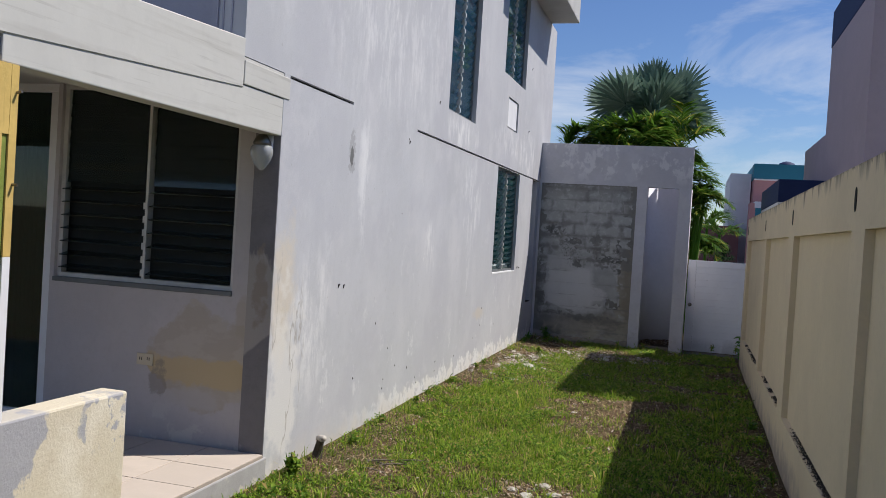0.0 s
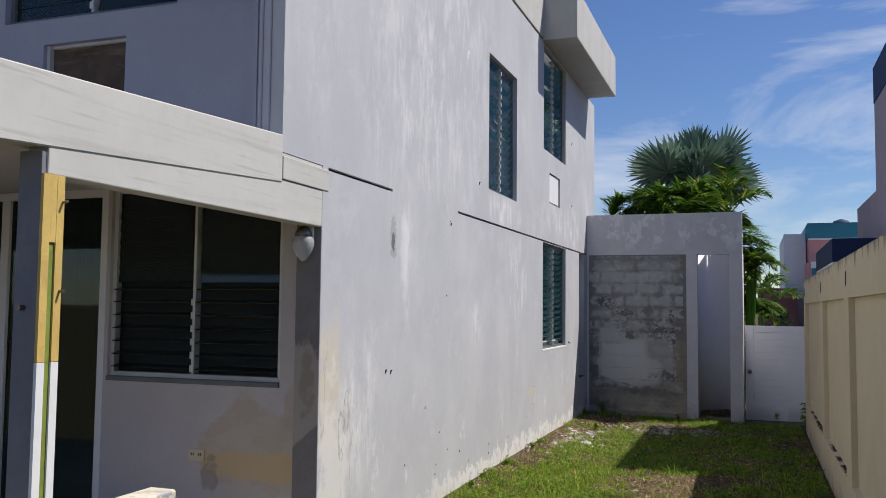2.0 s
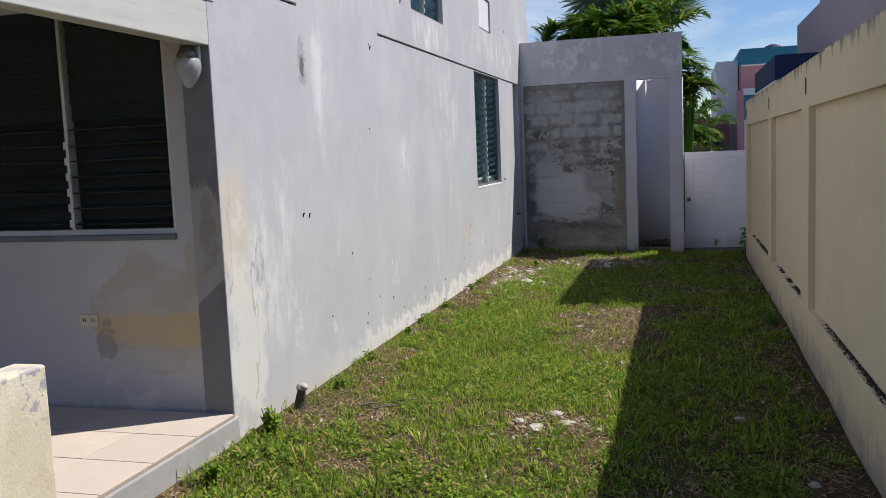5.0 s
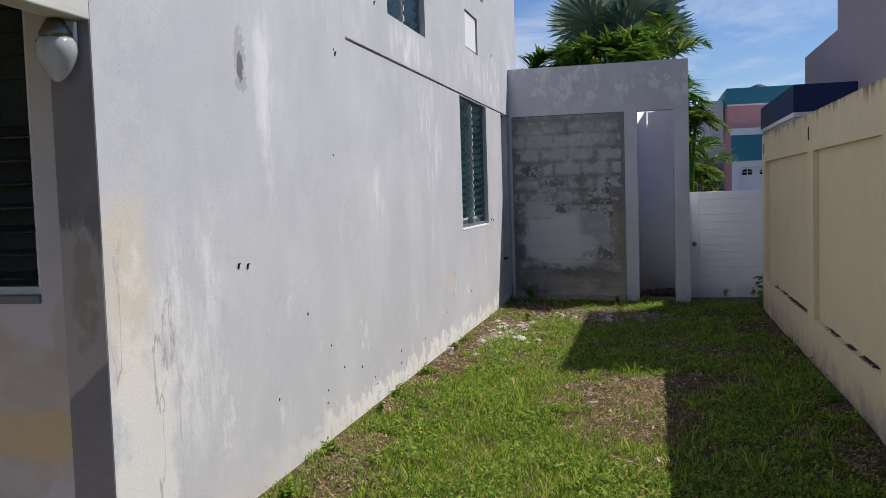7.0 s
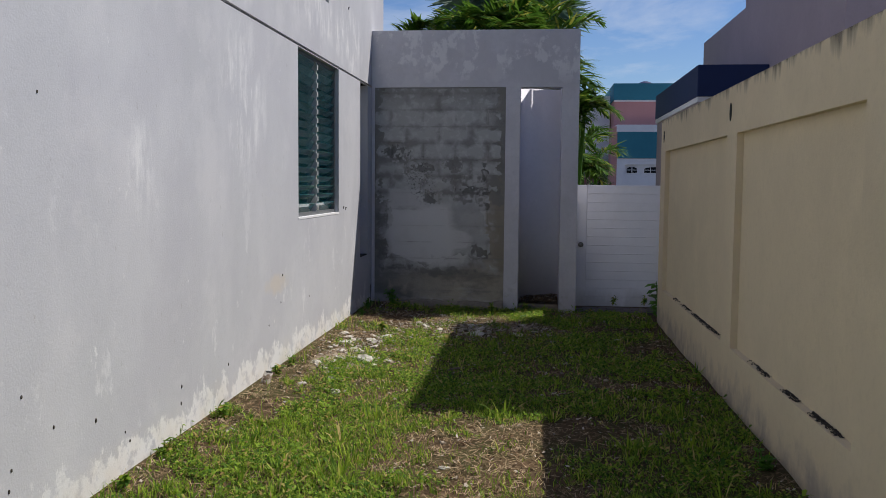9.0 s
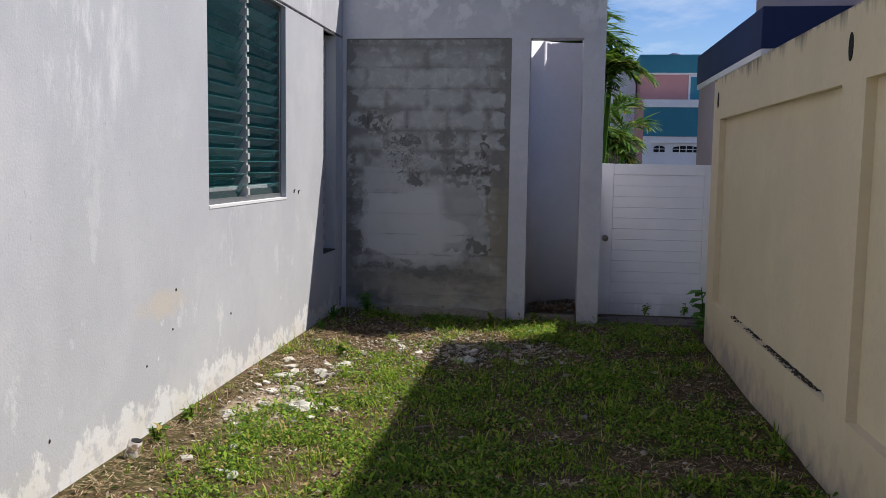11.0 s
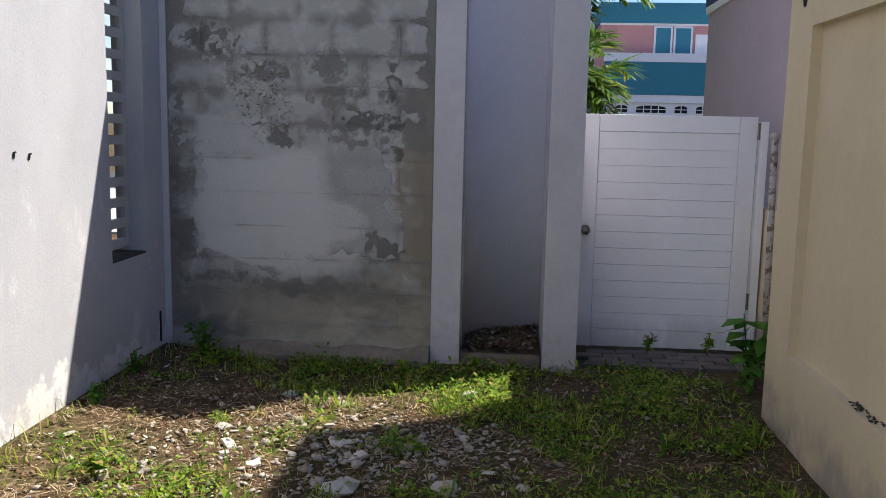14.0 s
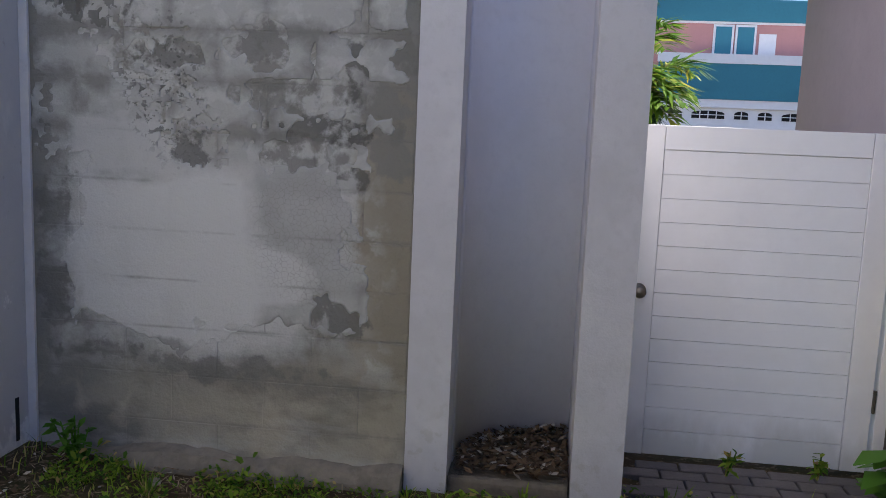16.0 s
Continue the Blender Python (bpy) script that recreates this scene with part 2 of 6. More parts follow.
edge_d = MB.math("MINIMUM", MB.math("SUBTRACT", 0.2, MB.math("ABSOLUTE", MB.local.outputs[0], 0)), MB.math("SUBTRACT", 0.1, MB.math("ABSOLUTE", MB.local.outputs[2], 0)))
joint = MB.ramp(MB.math("ADD", MB.math("SUBTRACT", 0.1, MB.math("ABSOLUTE", MB.local.outputs[2], 0)), MB.math("MULTIPLY", MB.math("SUBTRACT", MB.noise(8, 4, off=5.0), 0.5), 0.03)), 0.012, 0.001)
edge_d = MB.math("ADD", edge_d, MB.math("MULTIPLY", MB.math("SUBTRACT", MB.noise(9, 5, off=2.0, warp=0.5), 0.5), 0.16))
face = MB.ramp(edge_d, 0.012, 0.030)
zone = MB.ramp(MB.box_distance((-1.86, 1.55), (0.66, 1.02), 3.0, 0.9), 1.15, 0.85)
MB.layer((0.44, 0.435, 0.42), MB.math("MULTIPLY", face, zone), 0.85)
MB.layer((0.36, 0.355, 0.34), MB.math("MULTIPLY", MB.ramp(MB.noise(3.4, 6, off=6.1, warp=0.8), 0.44, 0.52), zone), 0.6)
MB.layer((0.18, 0.178, 0.168), MB.math("SUBTRACT", 1.0, zone), 0.55)
MB.layer((0.31, 0.26, 0.18), MB.blob((-1.15, None, 0.9), (0.14, 1, 0.9), 0.4, 0.5, 3.0), 0.5)
MB.layer((0.39, 0.355, 0.29), MB.blob((-1.55, None, 0.25), (0.75, 1, 0.24), 0.6, 0.5, 3.0), 0.65)
MB.layer((0.40, 0.36, 0.285), MB.math("MULTIPLY", face, MB.blob((-1.5, None, 0.24), (0.6, 1, 0.19), 0.5, 0.5, 4.0)), 0.4)
MB.layer((0.53, 0.53, 0.525), MB.ramp(MB.box_distance((-1.98, 0.88), (0.46, 0.34), 2.6, 2.0), 1.25, 0.85), 0.88)
MB.layer((0.52, 0.52, 0.51), MB.blob((-2.20, None, 1.28), (0.28, 1, 0.15), 0.15, 0.35, 4.0), 0.85)
MB.layer((0.46, 0.46, 0.455), MB.blob((-1.48, None, 1.08), (0.26, 1, 0.30), 0.15, 0.4, 4.0), 0.7)
MB.layer((0.18, 0.175, 0.16), MB.math("MULTIPLY", MB.cells(48, (0.0, 0.05)), MB.blob((-1.48, None, 1.05), (0.24, 1, 0.30), 0.3, 0.3, 4.0)), 0.55)
for cx, cz, hw, hh, dark in ((-1.53, 1.58, 0.20, 0.06, 0.20), (-1.43, 1.455, 0.17, 0.05, 0.07), (-1.49, 1.36, 0.17, 0.07, 0.18), (-1.18, 1.57, 0.12, 0.06, 0.20), (-1.13, 1.38, 0.11, 0.10, 0.20), (-1.66, 1.775, 0.11, 0.08, 0.16), (-2.06, 1.72, 0.15, 0.06, 0.13), (-1.95, 1.36, 0.10, 0.07, 0.10), (-2.45, 1.94, 0.06, 0.05, 0.07), (-2.22, 1.89, 0.04, 0.05, 0.07), (-1.28, 1.24, 0.07, 0.07, 0.09), (-1.28, 1.70, 0.05, 0.14, 0.09), (-1.36, 0.69, 0.13, 0.07, 0.12), (-2.35, 0.50, 0.2, 0.05, 0.15), (-1.85, 0.44, 0.30, 0.05, 0.18), (-2.57, 0.9, 0.08, 0.35, 0.14)):
    MB.layer((dark, dark * 0.98, dark * 0.92), MB.blob((cx, None, cz), (hw, 1, hh), 0.35, 1.5, 8.0), 0.75)
MB.layer((0.17, 0.165, 0.15), MB.math("MULTIPLY", MB.ramp(MB.noise(5.5, 7, off=9.0, warp=0.4), 0.55, 0.62), MB.axis(2, 1.1, 1.5)), 0.7)
MB.layer((0.50, 0.50, 0.49), MB.math("MULTIPLY", MB.ramp(MB.noise(5.0, 7, off=17.0, warp=0.3), 0.56, 0.62), zone), 0.7)
MB.layer((0.08, 0.08, 0.075), MB.math("MULTIPLY", MB.ramp(MB.noise(48, 3, off=3.0), 0.56, 0.61), MB.blob((-2.08, None, 1.60), (0.16, 1, 0.30), 0.8, 0.8, 5.0)), 0.75)
MB.layer((0.20, 0.195, 0.185), MB.math("MULTIPLY", joint, MB.ramp(MB.noise(2.5, 5, off=31.0), 0.42, 0.58)), 0.45)
MB.layer((0.14, 0.135, 0.125), MB.math("MULTIPLY", MB.ramp(MB.noise(2.6, 6, (0.6, 1, 1.4), 40.0, 0.6), 0.50, 0.62), MB.axis(2, 0.62, 0.40)), 0.6)
MB.layer((0.46, 0.41, 0.33), MB.math("MULTIPLY", MB.ramp(MB.noise(4.2, 7, off=51.0, warp=0.4), 0.52, 0.64), MB.axis(2, 0.50, 0.25)), 0.6)
MB.layer((0.50, 0.49, 0.47), MB.math("MULTIPLY", MB.ramp(MB.noise(3.0, 6, (0.5, 1, 1.6), 61.0, 0.6), 0.54, 0.66), MB.axis(2, 0.60, 0.45)), 0.45)
BLOCK = MB.m
MS = Mat("thin_plaster_coat", (0.235, 0.232, 0.22), 0.95, 0.10, 3.2, 55, 0.5, world=True)
row_at = MS.math("DIVIDE", MS.math("ADD", MS.sep.outputs[2], 0.01), 0.205)
shift_at = MS.math("MULTIPLY", MS.math("MODULO", MS.math("FLOOR", row_at, 0), 2.0), 0.2)
col_at = MS.math("DIVIDE", MS.math("ADD", MS.math("ADD", MS.sep.outputs[0], 2.66), shift_at), 0.4045)
edge_z = MS.math("MULTIPLY", MS.math("SUBTRACT", 0.5, MS.math("ABSOLUTE", MS.math("SUBTRACT", MS.math("FRACT", row_at, 0), 0.5), 0)), 0.205)
edge_x = MS.math("MULTIPLY", MS.math("SUBTRACT", 0.5, MS.math("ABSOLUTE", MS.math("SUBTRACT", MS.math("FRACT", col_at, 0), 0.5), 0)), 0.4045)
rag_at = MS.math("MULTIPLY", MS.math("SUBTRACT", MS.noise(7, 7, off=2.2, warp=0.4), 0.5), 0.20)
broad_at = MS.math("MULTIPLY", MS.math("SUBTRACT", MS.noise(2.3, 3, off=5.2), 0.5), 0.16)
smear = MS.ramp(MS.math("ADD", MS.math("MINIMUM", edge_z, edge_x), MS.math("ADD", rag_at, broad_at)), -0.005, 0.060)
MS.layer((0.45, 0.45, 0.44), MS.math("MULTIPLY", smear, MS.axis(2, 2.75, 2.40)), 0.72)
MS.layer((0.52, 0.52, 0.515), MS.math("MULTIPLY", smear, MS.ramp(MS.noise(11, 7, off=17.0, warp=0.3), 0.50, 0.60)), 0.45)
MS.layer((0.40, 0.40, 0.395), MS.ramp(MS.box_distance((-1.62, 1.02), (0.37, 0.30), 4.0, 0.5), 1.1, 0.9), 0.75)
MS.layer((0.585, 0.585, 0.58), MS.ramp(MS.box_distance((-2.10, 0.90), (0.38, 0.36), 2.6, 0.9), 1.2, 0.90), 0.85)
MS.layer((0.56, 0.56, 0.555), MS.blob((-1.78, None, 0.84), (0.34, 1, 0.13), 0.25, 0.4, 4.0), 0.85)
MS.layer((0.50, 0.50, 0.495), MS.ramp(MS.box_distance((-2.25, 1.36), (0.22, 0.11), 3.0, 0.8), 1.15, 0.9), 0.8)
MS.layer((0.22, 0.215, 0.20), MS.math("MULTIPLY", MS.cells(46, (0.0, 0.05)), MS.blob((-1.46, None, 1.02), (0.26, 1, 0.26), 0.3, 0.3, 4.0)), 0.6)
MS.layer((0.19, 0.185, 0.17), MS.math("MULTIPLY", MS.ramp(MS.math("ADD", edge_z, MS.math("MULTIPLY", MS.noise(9, 4, off=2.2), 0.02)), 0.018, 0.008), MS.ramp(MS.noise(3.1, 5, off=8.0), 0.48, 0.60)), 0.6)
MS.layer((0.10, 0.10, 0.095), MS.math("MULTIPLY", MS.ramp(MS.noise(38, 4, off=3.0), 0.57, 0.61), MS.blob((-2.06, None, 1.60), (0.15, 1, 0.26), 0.8, 0.8, 5.0)), 0.8)
MS.layer((0.11, 0.108, 0.10), MS.blob((-2.40, None, 1.93), (0.13, 1, 0.07), 0.2, 1.6, 16.0), 0.7)
MS.layer((0.17, 0.165, 0.155), MS.blob((-2.10, None, 0.50), (0.40, 1, 0.05), 0.4, 0.9, 7.0), 0.6)
SKIM = MS.m
MF = Mat("cream_fence_paint", (0.69, 0.585, 0.405), 0.88, 0.05, 1.1, 60, 0.25)
MF.layer((0.40, 0.33, 0.23), MF.axis(2, 0.42, -0.05), 0.35)
MF.layer((0.36, 0.31, 0.26), MF.math("MULTIPLY", MF.noise(5, 6, (1, 1, 0.8), 2.0), MF.axis(2, 0.55, -0.1)), 0.9, (0.25, 0.42))
MF.layer((0.16, 0.14, 0.11), MF.math("MULTIPLY", MF.noise(7, 4, (1, 1, 0.10), 5.0), MF.axis(2, 1.9, 2.28)), 0.85, (0.38, 0.54))
MF.layer((0.10, 0.09, 0.075), MF.math("MULTIPLY", MF.noise(11, 5, off=2.5), MF.axis(2, 2.16, 2.26)), 0.8, (0.40, 0.55))
FENCE = MF.m
GRIME = Mat("black_grime", (0.07, 0.06, 0.048), 1.0, 0.3, 6, 60, 0.9).m
LILAC = Mat("lilac_neighbour_paint", (0.44, 0.37, 0.40), 0.9, 0.05, 0.8, 50, 0.2).m
NAVY = Mat("navy_parapet_paint", (0.012, 0.028, 0.10), 0.75, 0.08, 1.0, 40, 0.2).m
TEAL = Mat("teal_house_paint", (0.035, 0.20, 0.27), 0.8, 0.06, 0.8, 40, 0.2).m
PINK = Mat("salmon_house_paint", (0.52, 0.26, 0.25), 0.85, 0.05, 0.8, 40, 0.2).m
ROSE = Mat("dusky_rose_paint", (0.22, 0.10, 0.10), 0.85, 0.08, 0.8, 40, 0.2).m
MWH = Mat("white_trim_paint", (0.78, 0.78, 0.79), 0.6, 0.04, 1.5, 40, 0.12)
WHITE = MWH.m
MG = Mat("white_gate_paint", (0.88, 0.89, 0.90), 0.45, 0.03, 1.5, 25, 0.10)
MG.layer((0.45, 0.45, 0.42), MG.math("MULTIPLY", MG.noise(5, 6, (1, 1, 0.5), 1.0), MG.axis(2, 0.35, 0.0)), 0.5, (0.25, 0.5))
GATE = MG.m
MTB = Mat("grey_painted_timber", (0.54, 0.53, 0.495), 0.85, 0.05, 1.0, 35, 0.06)
MTB.layer((0.36, 0.34, 0.31), MTB.noise(16, 6, (1, 0.04, 1), 2.0), 0.35, (0.53, 0.66))
MTB.layer((0.26, 0.24, 0.22), MTB.noise(40, 4, (1, 0.03, 1), 4.0), 0.3, (0.60, 0.68))
MTB.layer((0.30, 0.28, 0.26), MTB.noise(2.0, 5, (1, 0.5, 1), 6.0), 0.4, (0.60, 0.74))
TIMBER = MTB.m
RENDER = Mat("tan_grey_render", (0.50, 0.49, 0.465), 0.9, 0.06, 1.2, 60, 0.12)
RENDER.layer((0.40, 0.39, 0.37), RENDER.noise(3, 5, (1, 1, 0.15), 4.0), 0.4, (0.54, 0.68))
RENDER = RENDER.m
GREYPOST = Mat("blue_grey_post_paint", (0.20, 0.205, 0.235), 0.8, 0.10, 3, 50, 0.3).m
MY = Mat("yellow_primer_timber", (0.62, 0.43, 0.13), 0.8, 0.10, 3, 50, 0.3)
MY.layer((0.16, 0.09, 0.03), MY.noise(9, 5, (1, 1, 0.12), 1.0), 0.5, (0.56, 0.70))
YELLOW = MY.m
GREEN_STRIP = Mat("mossy_green_strip", (0.22, 0.27, 0.05), 0.9, 0.2, 5, 40, 0.4).m
MPA = Mat("peeling_parapet_paint", (0.37, 0.365, 0.385), 0.9, 0.06, 2, 60, 0.3)
MPA.layer((0.63, 0.56, 0.43), MPA.blob((None, 3.66, 0.50), (1, 0.50, 0.50), 0.05, 0.5, 4.5), 1.0)
MPA.layer((0.74, 0.68, 0.56), MPA.math("MULTIPLY", MPA.ramp(MPA.noise(3.5, 6, off=2.0), 0.46, 0.62), MPA.blob((None, 3.70, 0.55), (1, 0.36, 0.34), 0.3, 0.4, 5.0)), 0.8)
MPA.layer((0.54, 0.45, 0.32), MPA.math("MULTIPLY", MPA.ramp(MPA.noise(7, 6, off=8.0), 0.52, 0.64), MPA.blob((None, 3.60, 0.40), (1, 0.40, 0.34), 0.4, 0.5, 5.0)), 0.5)
MPA.layer((0.37, 0.365, 0.385), MPA.math("MULTIPLY", MPA.ramp(MPA.noise(7, 6, off=3.0), 0.53, 0.56), MPA.blob((None, 3.75, 0.78), (1, 0.24, 0.14), 0.4, 0.5, 6.0)), 1.0)
MPA.layer((0.62, 0.56, 0.43), MPA.math("MULTIPLY", MPA.axis(2, 0.872, 0.885), MPA.ramp(MPA.noise(12, 5, off=1.0), 0.36, 0.50)), 0.9)
PARAPET = MPA.m
TILE = Mat("terracotta_beige_tile", (0.62, 0.535, 0.455), 0.5, 0.07, 3, 40, 0.12, random_tint=0.14).m
GROUT = Mat("tile_grout", (0.40, 0.34, 0.29), 0.95, 0.1, 4, 60, 0.4).m
KERB = Mat("stained_mortar_kerb", (0.25, 0.215, 0.165), 0.95, 0.2, 7, 50, 0.8).m
NICHE_FLOOR = Mat("dirty_niche_step", (0.20, 0.165, 0.125), 0.95, 0.25, 6, 50, 0.8).m
MC = Mat("slab_concrete", (0.37, 0.36, 0.355), 0.95, 0.08, 3, 60, 0.2)
MC.layer((0.60, 0.55, 0.46), MC.noise(5, 7, off=3.0, rough=0.65), 0.7, (0.57, 0.61))
CONCRETE = MC.m
ALU = Mat("aged_white_aluminium", (0.62, 0.62, 0.60), 0.45, 0.08, 4, 40, 0.1, metal=0.2).m
TEALFRAME = Mat("weathered_aluminium_frame", (0.16, 0.17, 0.175), 0.5, 0.1, 4, 40, 0.1, metal=0.3).m
DARK = Mat("dark_hole", (0.012, 0.012, 0.012), 0.9, 0.2, 5, 50, 0.3).m
INTERIOR = Mat("unlit_room_paint", (0.30, 0.29, 0.28), 0.9, 0.05, 1, 40, 0.1).m
PLY = Mat("weathered_plywood", (0.10, 0.07, 0.05), 0.9, 0.25, 4, 30, 0.5)
PLY.layer((0.22, 0.17, 0.12), PLY.noise(6, 6, (0.25, 1, 2.0), 1.0), 0.8, (0.5, 0.65))
PLY = PLY.m
RUST = Mat("rusty_flaking_pipe", (0.20, 0.14, 0.10), 0.85, 0.2, 6, 60, 0.7)
RUST.layer((0.55, 0.51, 0.46), RUST.noise(22, 6, off=2.0), 0.9, (0.40, 0.50))
RUST = RUST.m
METAL = Mat("dull_steel", (0.22, 0.20, 0.17), 0.35, 0.1, 10, 60, 0.1, metal=0.9).m
IVORY = Mat("ivory_plastic", (0.62, 0.55, 0.40), 0.5, 0.05, 5, 40, 0.05).m
SOIL_M = Mat("lawn_soil", (0.095, 0.062, 0.035), 1.0, 0.25, 1.3, 30, 1.0, spec=0.08)
SOIL_M.layer((0.055, 0.06, 0.02), SOIL_M.noise(1.7, 6, off=4.0), 0.7, (0.42, 0.60))
SOIL_M.layer((0.30, 0.215, 0.135), SOIL_M.noise(26, 6, off=1.0), 0.7, (0.54, 0.68))
SOIL_M.layer((0.46, 0.40, 0.32), SOIL_M.noise(70, 3, off=1.0), 0.6, (0.66, 0.74))
SOIL_M.layer((0.45, 0.375, 0.28), SOIL_M.blob((-2.28, 11.75, None), (0.22, 0.42, 1), 0.5, 0.4, 3.0), 0.85)
SOIL = SOIL_M.m
PAVER = Mat("worn_paver", (0.16, 0.14, 0.13), 0.95, 0.15, 6, 60, 0.6, random_tint=0.3).m
ASPHALT = Mat("street_asphalt", (0.06, 0.06, 0.06), 0.95, 0.1, 2, 60, 0.4).m
DRIVE = Mat("pale_concrete_drive", (0.48, 0.46, 0.43), 0.95, 0.08, 1, 50, 0.3).m
PEBBLE = Mat("dusty_pebbles", (0.56, 0.50, 0.42), 0.95, 0.12, 9, 60, 0.5, random_tint=0.5, island=True).m
STONE = Mat("pale_limestone", (0.58, 0.55, 0.48), 0.95, 0.12, 9, 60, 0.6).m


def glassy(name, tint, rough=0.04, trans=0.75, spec=0.5):
    g = Mat(name, tint, rough, 0.0, 1, 10, 0.0, spec=spec)
    g.bsdf.inputs["Transmission Weight"].default_value = trans
    g.bsdf.inputs["IOR"].default_value = 1.45
    return g.m


LOUVRE = glassy("teal_louvre_glass", (0.09, 0.34, 0.35), 0.025, 0.55, 0.7)
LOUVRE_UP = glassy("sea_blue_louvre_glass", (0.10, 0.25, 0.36), 0.03, 0.5, 0.7)
LOUVRE_DARK = glassy("smoked_louvre_glass", (0.12, 0.17, 0.17), 0.05, 0.85, 0.3)
SCREEN = Mat("dark_insect_screen", (0.035, 0.04, 0.04), 0.9, 0.15, 2, 200, 0.2).m
PLASTER = Mat("broken_plaster", (0.62, 0.58, 0.51), 0.95, 0.15, 12, 60, 0.4, random_tint=0.5).m
DOOR_GLASS = glassy("green_door_glass", (0.10, 0.19, 0.155), 0.02, 0.9)
CLEAR = glassy("ribbed_clear_glass", (0.85, 0.87, 0.87), 0.10, 0.62)


def leafy(name, a, b, dry=None, gloss=0.5, back=0.35):
    """Leaf colours that vary from leaf to leaf, with light coming through."""
    g = Mat(name, a, gloss, 0.0, 1, 10, 0.0, spec=0.12)
    isl = g.nt.nodes.new("ShaderNodeNewGeometry").outputs["Random Per Island"]
    g.layer(b, isl, 1.0, (0.1, 0.85))
    if dry:
        g.layer(dry, isl, 1.0, (0.86, 0.92))
    tr = g.nt.nodes.new("ShaderNodeBsdfTranslucent")
    mx = g.nt.nodes.new("ShaderNodeMixShader")
    mx.inputs[0].default_value = back
    g.nt.links.new(g.col, tr.inputs[0])
    g.nt.links.new(g.bsdf.outputs[0], mx.inputs[1])
    g.nt.links.new(tr.outputs[0], mx.inputs[2])
    g.nt.links.new(mx.outputs[0], g.nt.nodes["Material Output"].inputs[0])
    return g.m


GRASS = leafy("lawn_grass", (0.08, 0.165, 0.018), (0.355, 0.485, 0.048), (0.54, 0.42, 0.17), 0.6, 0.45)
WEED = leafy("broad_leaf_weed", (0.062, 0.145, 0.018), (0.30, 0.435, 0.046), (0.45, 0.33, 0.12), 0.6, 0.45)
STRAW = leafy("dry_straw", (0.15, 0.095, 0.05), (0.50, 0.38, 0.24), None, 0.9, 0.1)
FANLEAF = leafy("silver_blue_palm_leaf", (0.09, 0.16, 0.12), (0.17, 0.25, 0.19), None, 0.5, 0.25)
ARECA = leafy("areca_leaf", (0.05, 0.13, 0.015), (0.13, 0.24, 0.03), (0.34, 0.34, 0.06), 0.4, 0.4)
CONIFER = leafy("dark_conifer_needles", (0.012, 0.035, 0.012), (0.03, 0.07, 0.02), None, 0.7, 0.15)
SHRUB = leafy("sapling_leaf", (0.07, 0.19, 0.02), (0.12, 0.27, 0.04), None, 0.45, 0.4)
BARK = Mat("palm_bark", (0.20, 0.17, 0.13), 0.95, 0.2, 5, 40, 0.8).m
LITTER = leafy("dead_leaf_litter", (0.075, 0.045, 0.025), (0.20, 0.13, 0.075), (0.52, 0.46, 0.38), 0.9, 0.1)


# ---- mesh helpers ----
def box(bm, x0, x1, y0, y1, z0, z1, bevel=0.0):
    res = bmesh.ops.create_cube(bm, size=1.0, matrix=Matrix.Translation(((x0 + x1) / 2, (y0 + y1) / 2, (z0 + z1) / 2)) @ Matrix.Diagonal((abs(x1 - x0), abs(y1 - y0), abs(z1 - z0), 1)))
    if bevel:
        edges = {e for v in res["verts"] for e in v.link_edges}
        bmesh.ops.bevel(bm, geom=list(edges), offset=bevel, segments=2, affect="EDGES", profile=0.5)
    return bm


def rod(bm, a, b, r0, r1=None, seg=10):
    a, b = Vector(a), Vector(b)
    d = b - a
    m = Matrix.Translation((a + b) / 2) @ d.to_track_quat("Z", "Y").to_matrix().to_4x4()
    bmesh.ops.create_cone(bm, cap_ends=True, segments=seg, radius1=r0, radius2=r0 if r1 is None else r1, depth=d.length, matrix=m)
    return bm


def lathe(bm, profile, m, seg=20):
    """A turned shape from (radius, height) pairs."""
    rings = []
    for r, h in profile:
        rings.append([bm.verts.new(m @ Vector((r * math.cos(2 * math.pi * i / seg), r * math.sin(2 * math.pi * i / seg), h))) for i in range(seg)])
    for p, q in zip(rings, rings[1:]):
        for i in range(seg):
            bm.faces.new((p[i], p[(i + 1) % seg], q[(i + 1) % seg], q[i]))
    bm.faces.new(rings[0][::-1])
    bm.faces.new(rings[-1])
    return bm


def part(name, bm, material, parent=None, label="", smooth=False):
    me = bpy.data.meshes.new(name)
    bmesh.ops.recalc_face_normals(bm, faces=bm.faces[:])
    bm.to_mesh(me)
    bm.free()
    me.materials.append(material)
    if smooth:
        me.polygons.foreach_set("use_smooth", [True] * len(me.polygons))
    ob = new(name, me)
    if parent is not None:
        ob.parent = parent
        ob.matrix_parent_inverse = parent.matrix_basis.inverted()
    return tagged(ob, label) if label else ob


def boxes(name, material, rows, parent=None, label="", bevel=0.0):
    bm = bmesh.new()
    for r in rows:
        box(bm, *r, bevel=bevel)
    return part(name, bm, material, parent, label)


def thing(name, at, label, category, group="", kind=""):
    ob = new(name)
    ob.empty_display_size = 0.1
    ob.matrix_basis = pose(*at)
    return tagged(ob, label, category, group, kind)


def structure(ob, label, category):
    return tagged(ob, label, category, kind="structure")


